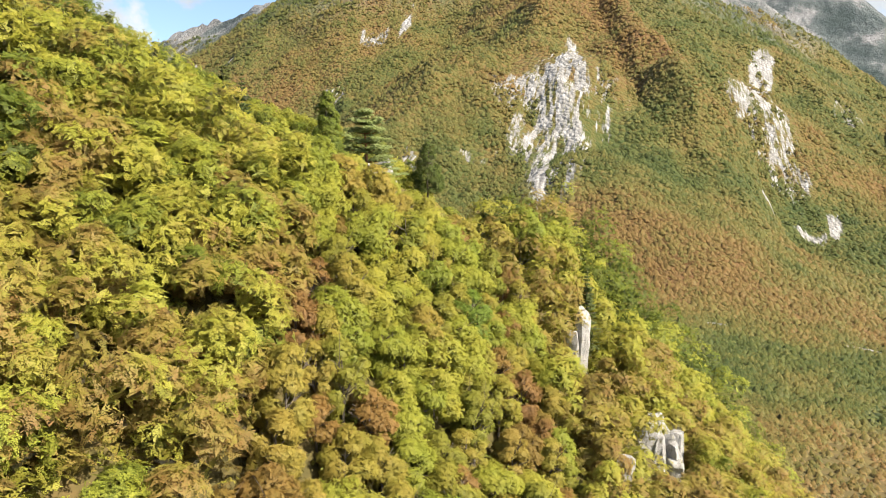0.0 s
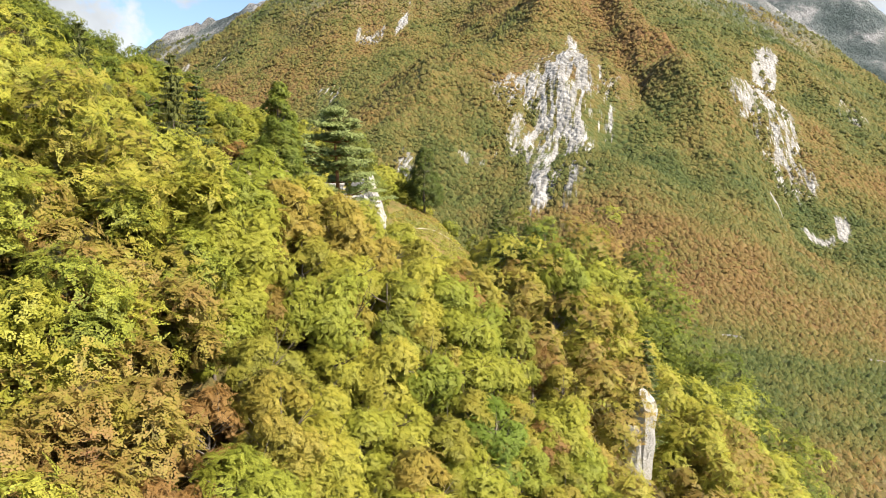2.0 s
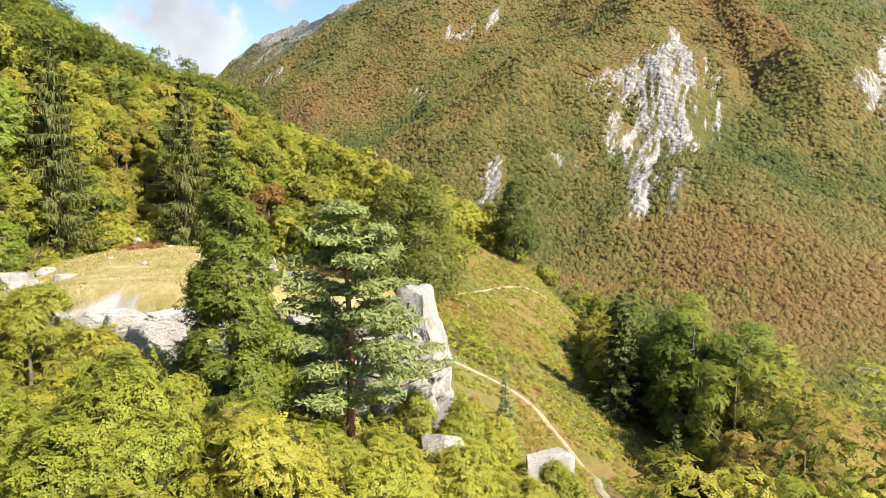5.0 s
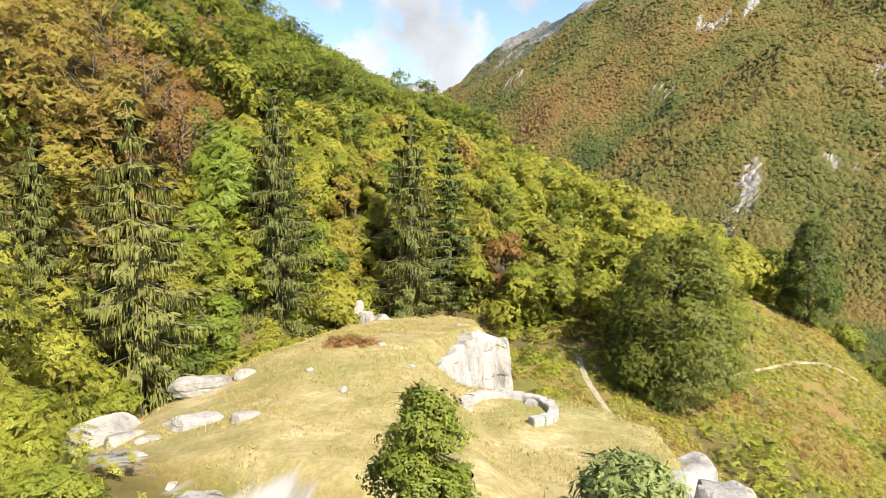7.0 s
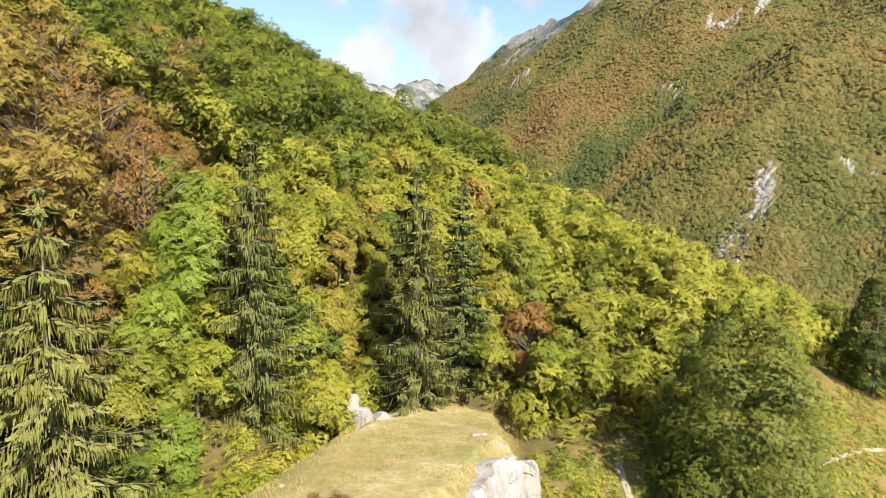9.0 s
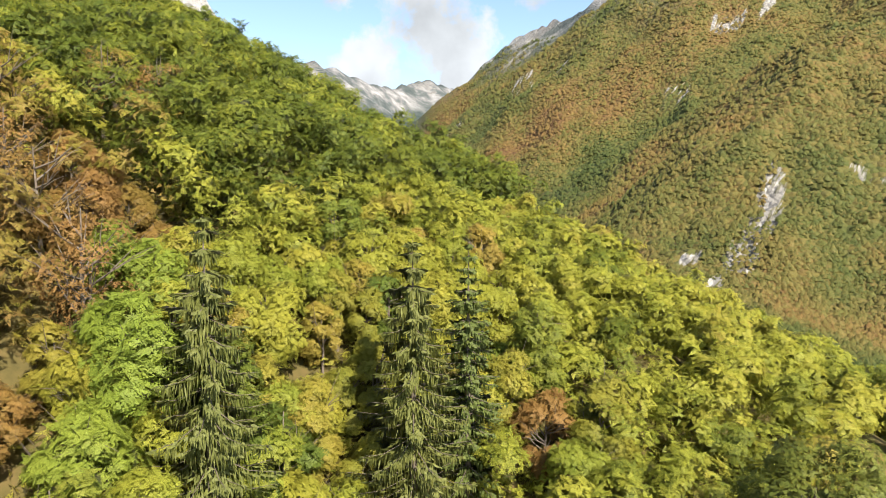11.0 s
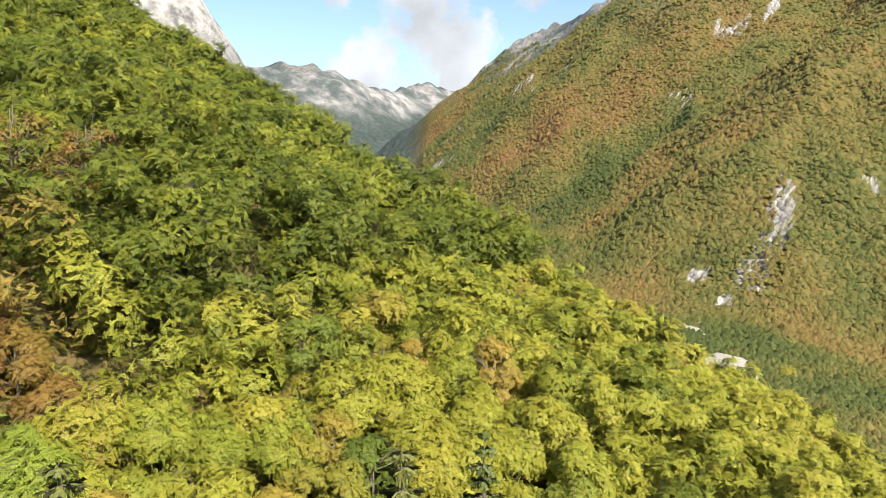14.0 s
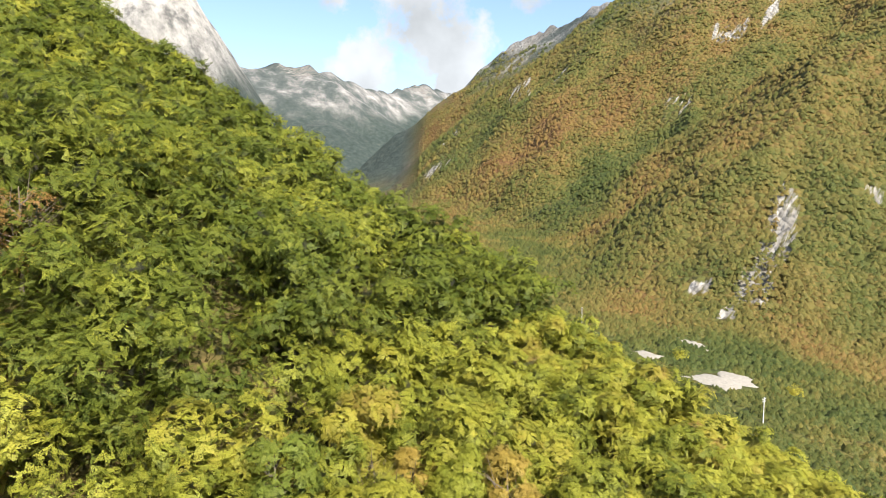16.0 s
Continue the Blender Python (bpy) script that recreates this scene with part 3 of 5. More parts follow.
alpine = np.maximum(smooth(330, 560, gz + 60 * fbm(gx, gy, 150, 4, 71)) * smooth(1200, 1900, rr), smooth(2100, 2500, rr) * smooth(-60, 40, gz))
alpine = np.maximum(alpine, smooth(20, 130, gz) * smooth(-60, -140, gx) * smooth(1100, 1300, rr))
# How far each place takes the haze-tinted forest colour.
hazed_forest = np.maximum(smooth(-60, -140, gx) * smooth(1100, 1300, rr), smooth(2100, 2500, rr)) * smooth(470, 330, gz + 260 * fbm(gx, gy, 330, 5, 77))
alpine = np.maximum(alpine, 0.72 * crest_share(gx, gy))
rim = knoll_edge(gx, gy)
rim = np.exp(-(((rim + 0.5) / 1.3) ** 2)) * np.maximum(smooth(34, 28, gy), smooth(-8, -4, gx) * smooth(60, 50, gy))
put_attribute(ground_mesh, "rock", np.maximum(rock_share(gx, gy), 0.5 * rim))
put_attribute(ground_mesh, "tint", autumn(gx, gy))
put_attribute(ground_mesh, "meadow", meadow_share(gx, gy))
put_attribute(ground_mesh, "straw", smooth(-0.4, 1.6, knoll_edge(gx, gy)))
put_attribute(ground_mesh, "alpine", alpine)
put_attribute(ground_mesh, "hazed_forest", hazed_forest)
put_attribute(ground_mesh, "chalk", smooth(330, 520, gz + 110 * fbm(gx, gy, 190, 4, 79)) * smooth(-200, -330, gx) * smooth(2900, 2500, rr))
put_attribute(ground_mesh, "high", smooth(140, 260, rr))
ground_mesh.polygons.foreach_set("use_smooth", np.ones(len(ground_mesh.polygons), bool))
ground_mesh.materials.append(ground_mat)
ground = tagged(new("ground", ground_mesh), "wooded mountain land with meadow, valley and limestone crags", "ground", kind="structure")

# ---- plants ----
rng = np.random.default_rng(7)


def tube(points, radii, sides=6):
    """Corners and faces of a tapered limb along points."""
    points = np.asarray(points, float)
    ahead = np.gradient(points, axis=0)
    ahead /= np.linalg.norm(ahead, axis=1, keepdims=True) + 1e-9
    aside = np.cross(ahead, (0.31, 0.17, 0.93) if abs(ahead[0, 2]) < 0.8 else (1, 0.1, 0))
    aside /= np.linalg.norm(aside, axis=1, keepdims=True) + 1e-9
    other = np.cross(ahead, aside)
    a = np.linspace(0, 2 * np.pi, sides, endpoint=False)
    v = points[:, None] + np.asarray(radii)[:, None, None] * (np.cos(a)[None, :, None] * aside[:, None] + np.sin(a)[None, :, None] * other[:, None])
    ring, step = np.arange(len(points) - 1)[:, None] * sides, np.arange(sides)[None]
    q = np.stack([ring + step, ring + (step + 1) % sides, ring + sides + (step + 1) % sides, ring + sides + step], -1)
    return v.reshape(-1, 3), q.reshape(-1, 4)


def gather(pieces):
    verts, quads, base = [], [], 0
    for v, q in pieces:
        verts.append(v)
        quads.append(q + base)
        base += len(v)
    return np.concatenate(verts), np.concatenate(quads)


def leaves(places, facing, size, long=1.9, fold=0.22):
    """A folded leaf or spray of leaves at each place, turned to its facing."""
    n = len(places)
    facing = facing / (np.linalg.norm(facing, axis=1, keepdims=True) + 1e-9)
    spin = rng.normal(size=(n, 3))
    along = np.cross(facing, spin)
    along /= np.linalg.norm(along, axis=1, keepdims=True) + 1e-9
    across = np.cross(facing, along)
    s = (np.asarray(size) * rng.uniform(0.65, 1.35, n))[:, None] if np.ndim(size) == 0 else np.asarray(size)[:, None]
    v = np.stack([places - along * s * long * 0.4 + across * s * 0.5, places + along * s * long * 0.6 + facing * s * fold, places - along * s * long * 0.4 - across * s * 0.5], 1)
    return v.reshape(-1, 3), np.arange(3 * n).reshape(-1, 3)


def on_ball(n):
    d = rng.normal(size=(n, 3))
    return d / np.linalg.norm(d, axis=1, keepdims=True)


def crown_leaves(high, wide, low, clumps, per, size, top=1.0, gaps=0.0, taper=0.0):
    """Sprays of leaves on the rounded lumps that make up a crown from low to high."""
    total = clumps * per
    lumps = int(np.clip(total / (90 if taper else 125), 9, 110 if taper else 46))
    d = on_ball(lumps * 4)
    d = d[d[:, 2] > -0.78][:lumps]
    swirl = rng.uniform(0, 6)
    lobe = 1 + 0.16 * np.sin(3 * np.arctan2(d[:, 1], d[:, 0]) + swirl) * (1 - d[:, 2] ** 2) + rng.normal(scale=0.09, size=len(d))
    if taper:
        rise = (np.arange(len(d)) + rng.uniform(0, 1, len(d))) / len(d)
        rise = rise ** 1.25
        ring_ = np.arctan2(d[:, 1], d[:, 0])
        here = wide * np.minimum(1, 0.70 + 2 * rise) * (1 - 0.97 * rise) ** taper
        out_ = here * lobe * rng.uniform(0.62, 0.86, len(d))
        centre = np.column_stack([np.cos(ring_) * out_, np.sin(ring_) * out_, low + (high - low) * (0.04 + 0.93 * rise)])
        d = np.column_stack([np.cos(ring_), np.sin(ring_), np.full(len(d), 0.30)])
        radius = (0.12 * wide + 0.16 * here) * rng.uniform(0.75, 1.3, len(d))
    else:
        middle, half = low + (high - low) * 0.46, (high - low) * 0.54
        centre = d * np.array([wide * 0.74, wide * 0.74, half * 0.80 * top]) * lobe[:, None] * rng.uniform(0.72, 1.0, (len(d), 1)) + (0, 0, middle)
        radius = wide * rng.uniform(0.24, 0.44, len(d)) * (1.25 if lumps < 16 else 1.0)
    keep = rng.uniform(size=len(d)) > gaps
    centre, d, radius = centre[keep], d[keep], radius[keep]
    weight = radius ** 1.6
    which = rng.choice(len(d), total, p=weight / weight.sum())
    c, r, o = centre[which], radius[which][:, None], d[which]
    spread = on_ball(total) + 0.45 * o + (0, 0, 0.30)
    spread /= np.linalg.norm(spread, axis=1, keepdims=True) + 1e-9
    # a few twigs reach out past the rest
    stray = rng.uniform(size=(total, 1)) < 0.13
    places = c + spread * r * np.where(stray, rng.uniform(1.05, 1.38, (total, 1)), rng.uniform(0.72, 1.06, (total, 1))) * np.array([1.08, 1.08, 0.88])
    facing = spread * 0.7 + (0, 0, 0.45) + rng.normal(scale=0.38, size=(total, 3))
    away = spread * 0.90 + o * 0.50 + (0, 0, 0.34) + rng.normal(scale=0.16, size=(total, 3))
    return places, facing, size, np.repeat(away, 3, 0)


def trunk_pieces(high, wide, low, thick, limbs, taper=0.0):
    sway = rng.normal(scale=0.12, size=(6, 2)).cumsum(0)
    zs = np.linspace(-0.8, high * 0.86, 6)
    stem = np.column_stack([sway * high * 0.05, zs])
    pieces = [tube(stem, np.linspace(thick, thick * 0.18, 6), 7)]
    for k in range(limbs):
        f = rng.uniform(0.25, 0.85)
        z0 = max(low * 0.8, high * f * 0.86)
        start = np.array([np.interp(z0, zs, stem[:, 0]), np.interp(z0, zs, stem[:, 1]), z0])
        a, out = rng.uniform(0, 2 * np.pi), wide * rng.uniform(0.6, 0.95) * (0.8 * (1 - z0 / high) ** taper if taper else 1.0)
        end = start + (np.cos(a) * out, np.sin(a) * out, rng.uniform(0.12, 0.4) * (high - z0) * (0.4 if taper else 1.0) + 0.5 * (not taper))
        bend = (start + end) / 2 + (0, 0, -0.08 * out)
        pieces.append(tube([start, bend, end], [thick * 0.42, thick * 0.25, thick * 0.06], 5))
        for _ in range(2):
            tip = end + rng.normal(scale=(0.08 if taper else 0.25) * wide, size=3) + (0, 0, 0.3)
            pieces.append(tube([bend, (bend + tip) / 2 + (0, 0, 0.15), tip], [thick * 0.2, thick * 0.1, thick * 0.03], 4))
    return pieces


def put_away(me, vectors):
    vectors = vectors / (np.linalg.norm(vectors, axis=1, keepdims=True) + 1e-9)
    me.attributes.new("away", "FLOAT_VECTOR", "POINT").data.foreach_set("vector", np.asarray(vectors, np.float32).ravel())


def part(name, verts, quads, mat, parent, label="", away=None):
    me = mesh_quads(name, verts, quads)
    if away is not None:
        put_away(me, away)
    me.materials.append(mat)
    ob = new(name, me)
    ob.parent = parent
    return tagged(ob, label) if label else ob


def broadleaf(name, label, mat, high=9.0, wide=3.0, low=1.6, clumps=150, per=25, size=0.34, limbs=7, gaps=0.0, group="woodland trees", category="tree", top=1.0, taper=0.0):
    tree = tagged(new(name), label, category, group)
    part("trunk", *gather(trunk_pieces(high, wide, low, 0.018 * high + 0.03, limbs, taper)), bark, tree)
    places, facing, size, away = crown_leaves(high, wide, low, clumps, per, size, top, gaps, taper)
    part("crown", *leaves(places, facing, size), mat, tree, away=away)
    return tree


def conifer(name, label, mat, high=20.0, wide=3.6, levels=19, ring=6, droop=0.30, hang=1.2, low=0.04, group="spruces", along=12, per=10, broad=0.55, strip=0.056):
    """A spruce: tiers of boughs that sag and turn up at the tip, with twigs hanging from them like curtains."""
    tree = tagged(new(name), label, "tree", group)
    limbs = [tube([(0, 0, -1), (0.04, 0.02, high * 0.5), (0, 0, high * 0.99)], [0.014 * high, 0.009 * high, 0.01], 8)]
    tops, falls, widths, outs = [], [], [], []
    t = np.linspace(0.10, 1, along)
    for k in range(levels):
        f = low + (0.985 - low) * (k + rng.uniform(-0.25, 0.25)) / (levels - 1)
        f = min(f, 0.985)
        reach_ = wide * min(1.0, ((1 - f) / broad) ** 0.85) * rng.uniform(0.85, 1.05) + 0.15
        number = ring if reach_ > 0.35 * wide else max(4, ring - 1)
        for j in range(number):
            a = 2 * np.pi * (j + rng.uniform(-0.32, 0.32)) / number + k * 1.3
            r = reach_ * rng.uniform(0.62, 1.15)
            out, side = np.array([np.cos(a), np.sin(a), 0]), np.array([-np.sin(a), np.cos(a), 0])
            line = out * (r * t)[:, None] + np.array([0, 0, 1]) * (high * f - droop * r * (1.35 * t - 0.8 * t**3))[:, None]
            if r > 0.6:
                limbs.append(tube(line[[0, along // 2, -1]], [0.045, 0.03, 0.010], 3))
            n = per if r > 0.8 else max(3, per // 2)
            p = np.repeat(line, n, 0)
            tt = np.repeat(t, n)
            m = len(p)
            p = p + side * (0.17 * r * (1.1 - 0.75 * tt) * rng.uniform(-1, 1, m))[:, None] + rng.normal(scale=0.05, size=(m, 3))
            length = (hang * (0.30 + 0.70 * np.sin(np.pi * np.clip(tt * 0.85 + 0.1, 0, 1))) * rng.uniform(0.45, 1.1, m) * min(1, r / 1.6 + 0.25))
            fall_ = np.column_stack([rng.normal(scale=0.10, size=(m, 2)), -np.ones(m)]) + out * 0.12
            # short twigs lie along the top of the bough
            top = rng.uniform(size=m) < 0.28
            fall_[top] = out + side * rng.normal(scale=0.5, size=(top.sum(), 1)) + np.array([0, 0, -0.25])
            length = np.where(top, np.minimum(length, 0.5), length)
            tops.append(p)
            falls.append(fall_ * length[:, None])
            widths.append(strip * rng.uniform(0.7, 1.3, m) * np.where(top, 1.5, 1.0))
            outs.append(np.tile(out, (m, 1)) + rng.normal(scale=0.35, size=(m, 3)) + (0, 0, 0.15))
    p, fall_, w, face = np.concatenate(tops), np.concatenate(falls), np.concatenate(widths), np.concatenate(outs)
    across = np.cross(fall_, face)
    across *= (w / (np.linalg.norm(across, axis=1) + 1e-9))[:, None]
    v = np.stack([p, p + across + fall_ * 0.4, p + fall_, p - across + fall_ * 0.4], 1).reshape(-1, 3)
    part("trunk", *gather(limbs), bark, tree)
    part("crown", v, np.arange(len(v)).reshape(-1, 4), mat, tree, away=np.repeat(face + (0, 0, 0.35), 4, 0))
    return tree


def stand(ob, x, y, scale=1.0, turn=None, lift=0.0, stretch=1.0):
    turn = rng.uniform(0, 2 * math.pi) if turn is None else turn
    ob.matrix_basis = Matrix.LocRotScale((x, y, float(height(x, y)) + lift), Euler((0, 0, turn)), (scale, scale, scale * stretch))
    return ob


def another(ob, x, y, scale=1.0, lift=0.0, stretch=1.0):
    twin = copy_thing(ob, Matrix())
    return stand(twin, x, y, scale, None, lift, stretch)


# single trees that stand out
spruce = conifer("spruce_tree", "tall drooping Norway spruce at the foot of the wood", needle_spruce, 22, 5.0)
spruce_b = conifer("spruce_tree", "tall slender spruce with sagging boughs beside the knoll", needle_spruce, 22, 5.0, levels=21, broad=0.75)
spruce_dark = conifer("spruce_tree", "dense dark green spruce among yellowing broadleaves", needle_dark, 16, 3.0, levels=24, ring=7, per=6, droop=0.12, hang=0.55, broad=0.9)
stand(spruce, -30.0, 41.4, 1.16)
stand(spruce_b, -24.4, 60.0, 1.03)
another(spruce_b, -11.6, 66.6, 0.98)
stand(spruce_dark, -7.4, 70.8, 1.28)
another(spruce, -36.5, 33.5, 0.92)
another(spruce_b, -39.0, 45.0, 0.8)
another(spruce_b, -41.0, -8.0, 0.62)
another(spruce_dark, 21.7, -4.2, 0.72)
another(spruce_b, -33.0, 8.0, 0.60)
another(spruce_dark, -38.0, 22.0, 0.8)
# the big bush-like beech, the free-standing beech and their neighbours round the meadow
BACK_ROW = (("lime", -27.6, 50.5, 0.80), ("green", -30.5, 53.0, 1.0), ("lime", -31.0, 57.0, 1.15), ("lime", -29.6, 62.0, 1.40), ("lime", -34.6, 70.6, 1.0), ("lime", -32.4, 70.4, 1.0), ("olive", -20.4, 64.2, 0.5), ("olive", -19.0, 78.6, 0.8), ("yellow", -21.2, 80.2, 0.85), ("olive", -17.2, 80.8, 0.8), ("olive", -20.0, 76.2, 0.7), ("yellow", -21.6, 61.6, 0.55), ("yellow", -17.4, 66.6, 0.75), ("olive", -23.5, 68.5, 0.9), ("yellow", -14.2, 71.2, 0.8), ("green", -25.5, 66.0, 0.9), ("yellow", -24.5, 74.0, 1.0), ("yellow", -20.5, 71.5, 0.85), ("olive", -27.5, 70.0, 1.0), ("yellow", -22.5, 64.8, 0.95), ("green", -21.0, 65.0, 0.9), ("olive", -20.0, 70.0, 1.0), ("olive", -15.5, 74.5, 0.9), ("yellow", -12.0, 73.5, 0.9), ("olive", -4.2, 75.0, 1.0), ("rust", -1.0, 73.0, 1.0), ("yellow", 1.5, 69.5, 0.9), ("olive", 3.5, 72.5, 1.1), ("green", -33.5, 47.5, 1.0), ("olive", -26.5, 63.0, 1.0), ("rust", -39.4, 75.6, 0.85), ("rust", -36.6, 73.6, 0.7), ("rust", -36.9, 77.4, 0.78), ("rust", -34.4, 76.6, 0.66), ("rust", -40.4, 79.4, 0.8), ("rust", -43.6, 80.6, 0.85), ("rust", -40.6, 72.0, 0.8))
FRONT_ROW = ((-15.0, 4.0, 0.55), (-11.8, 4.2, 0.52), (-8.6, 3.6, 0.56), (-5.6, 3.9, 0.52), (-3.0, 3.6, 0.60), (-0.2, 4.4, 0.60), (2.8, 5.0, 0.42), (5.0, 6.6, 0.36), (-18.5, 5.0, 0.52), (7.4, 8.4, 0.36), (2.6, 10.6, 0.42), (4.8, 12.0, 0.40), (0.4, 11.6, 0.36), (6.2, 13.8, 0.36), (-22.5, 7.0, 0.55), (-20.5, 13.0, 0.62), (-23.5, 16.0, 0.62), (-26.5, 19.5, 0.60), (-17.2, 10.5, 0.50), (-14.0, 7.6, 0.45), (-12.9, -1.0, 0.86), (-8.7, 0.0, 0.84), (-5.3, 0.0, 0.80), (-1.6, 0.8, 0.70), (-17.0, 0.0, 0.62), (2.0, 2.0, 0.62), (-21.0, 1.5, 0.62), (5.4, 3.6, 0.5))
EDGE_ROW = (("green", 35.5, 31.5, 1.05), ("green", 35.0, 26.0, 1.2), ("green", 39.2, 28.0, 1.4), ("green", 38.0, 35.5, 1.35), ("yellow", 36.6, 45.0, 1.1), ("green", 40.0, 41.0, 1.4), ("green", 43.0, 34.0, 1.5), ("yellow", 39.0, 51.0, 1.05), ("green", 44.0, 46.5, 1.4), ("yellow", 41.2, 57.5, 1.0), ("green", 47.0, 40.0, 1.5), ("olive", 32.6, 22.5, 0.95), ("green", 37.5, 20.5, 1.1), ("yellow", 41.5, 22.8, 1.3), ("green", 46.0, 28.5, 1.4), ("yellow", 48.0, 53.0, 1.3), ("green", 46.5, 61.0, 1.1), ("yellow", 27.6, 13.0, 0.75), ("yellow", 32.0, 15.0, 0.9), ("green", 36.0, 13.5, 1.0))
SINGLES = [*((x, y, 3.2) for _, x, y, _ in EDGE_ROW), *((x, y, 2.6) for x, y, _ in FRONT_ROW), *((x, y, 1.8) for _, x, y, _ in BACK_ROW), (14.5, -13.0, 3.2), (12.0, -15.8, 2.8), (16.5, -10.5, 3.0), (19.0, -21.0, 3.2), (21.2, -20.0, 3.2), (17.0, -23.6, 2.8), (23.0, -18.5, 3.0), (14.5, -26.5, 2.4), (16.2, -10.8, 2.8), (15.0, -14.5, 3.0), (13.2, -18.5, 2.6), (11.5, -22.5, 2.2), (-36.5, 33.5, 3), (-39, 45, 2.5), (21.7, -4.2, 2), (18.4, -7.9, 2.6), (16.6, -12.0, 2.6), (14.4, -16.5, 2.0), (24.5, -18, 3.4), (22.2, -19.5, 3.0), (22.0, -23.0, 2.4), (15.0, 0.0, 3.0), (12.5, -4.5, 2.2), (-30.0, 41.4, 4.0), (-24.4, 60.0, 3.0), (-11.6, 66.6, 2.5), (-7.4, 70.8, 2.0)]


def single(ob, x, y, scale=1.0, lift=0.0, stretch=1.0, clear=2.5):
    SINGLES.append((x, y, clear))
    return stand(ob, x, y, scale, None, lift, stretch)


single(broadleaf("beech_tree", "free-standing green beech with a clear trunk on the meadow", leaf_beech, 14.5, 4.2, 1.3, 420, 26, 0.28, 9, group="meadow trees", taper=0.5), 42.0, 86.2, 1.0, clear=4)
single(broadleaf("beech_tree", "broad bushy beech branching down to the ground", leaf_beech, 15.5, 6.9, 0.0, 1150, 20, 0.30, 12, group="meadow trees", taper=0.32), 13.8, 57.8, 1.0, clear=8)
single(conifer("spruce_tree", "dense green young spruce at the meadow's edge", needle_dark, 14.5, 4.5, levels=22, ring=8, droop=0.14, hang=0.55, low=0.02, broad=1.0, per=7, strip=0.085), 33.2, 41.0, clear=3)
single(conifer("spruce_tree", "small dark spruce on the meadow's edge", needle_dark, 6.0, 1.6, levels=14, ring=7, droop=0.1, hang=0.35, low=0.02, broad=1.0, along=8), 43.5, 66.0, clear=1.5)
single(conifer("spruce_tree", "small pale green spruce beside the wood", needle_dark, 6.5, 1.9, levels=14, ring=7, droop=0.1, hang=0.35, low=0.02, broad=1.0, along=8), 29.5, 27.0, clear=1.5)
single(conifer("young_larch", "slender young larch beside the trail", needle_pine, 5.5, 1.3, levels=16, droop=0.0, hang=0.25, low=0.05, broad=1.0, along=8, strip=0.05), 10.5, 22.0, clear=1.0)
single(broadleaf("hornbeam_tree", "conical dark green tree in front of the rocks", leaf_green, 11.3, 2.9, 0.1, 560, 24, 0.24, 8, group="knoll trees", taper=0.85), -8.9, 8.8, 1.02, clear=3)


def scots_pine(high=10.5):
    tree = tagged(new("scots_pine"), "Scots pine with layered blue-green boughs before white rocks", "tree", "knoll trees")
    limbs = [tube([(0, 0, -0.8), (0.12, 0.05, high * 0.4), (-0.05, 0.1, high * 0.75), (0, 0, high * 0.97)], [0.22, 0.17, 0.10, 0.03], 8)]
    spots, facing = [], []
    for k in range(8):
        f = 0.20 + 0.77 * k / 7
        for j in range(5 if f < 0.9 else 3):
            a = 2 * np.pi * (j + rng.uniform(-0.35, 0.35)) / 5 + k * 1.1
            r = 5.0 * (1 - f) ** 0.72 * rng.uniform(0.55, 1.15) + 0.4
            start, end = np.array([0, 0, high * f]), np.array([np.cos(a) * r, np.sin(a) * r, high * f + 0.12 * r + 0.2])
            mid = (start + end) / 2 + (0, 0, -0.06 * r)
            limbs.append(tube([start, mid, end], [0.07, 0.045, 0.015], 5))
            for t in np.linspace(0.3, 1, 7):
                c = start + (end - start) * t + rng.normal(scale=0.16, size=3)
                n = 75
                d = on_ball(n)
                d[:, 2] = np.abs(d[:, 2])
                spots.append(c + d * np.array([0.78, 0.78, 0.30]) * rng.uniform(0.6, 1.1, (n, 1)))
                facing.append(d * 0.6 + (0, 0, 0.6) + rng.normal(scale=0.4, size=(n, 3)))
    part("trunk", *gather(limbs), bark_pine, tree)
    spots, facing = np.concatenate(spots), np.concatenate(facing)
    part("crown", *leaves(spots, facing, 0.12, 3.2, 0.15), needle_pine, tree, away=np.repeat(facing, 3, 0))
    return tree


bare_oak = broadleaf("oak_tree", "half-bare oak with reddish twigs and few brown leaves", leaf_rust, 11.0, 3.3, 2.0, 260, 7, 0.20, 18, 0.35, group="half-bare trees")
single(bare_oak, -45.5, 74.0, 1.05, clear=3.0)
for x, y, size in ((-47.5, 95.0, 1.1), (-43.0, 99.0, 1.0), (-51.0, 82.0, 1.15), (-35.5, 66.5, 1.25), (-41.0, 70.5, 1.1), (-44.5, 66.0, 1.0)):
    SINGLES.append((x, y, 3.0))
    another(bare_oak, x, y, size)
single(scots_pine(), -3.7, 8.9, 1.04, lift=0.2, clear=3.5)

# ---- the wood: the trees nearest the flight line singly, the rest as one stand ----
FLIGHT_LINE = ((-22, -48), (-10, -26), (-4, -10), (-14, 10), (-26, 60), (-10, 84))


def beech_side(x, y):
    """1 in the dark green beech wood on the upper slope, 0 in the light young wood below it."""
    return smooth(3, -4, x + 21 - 0.65 * (y - 100) + 5 * fbm(x, y, 14, 2, 15)) * np.maximum(smooth(82, 92, y), smooth(76, 80, y) * smooth(-25, -29, x))


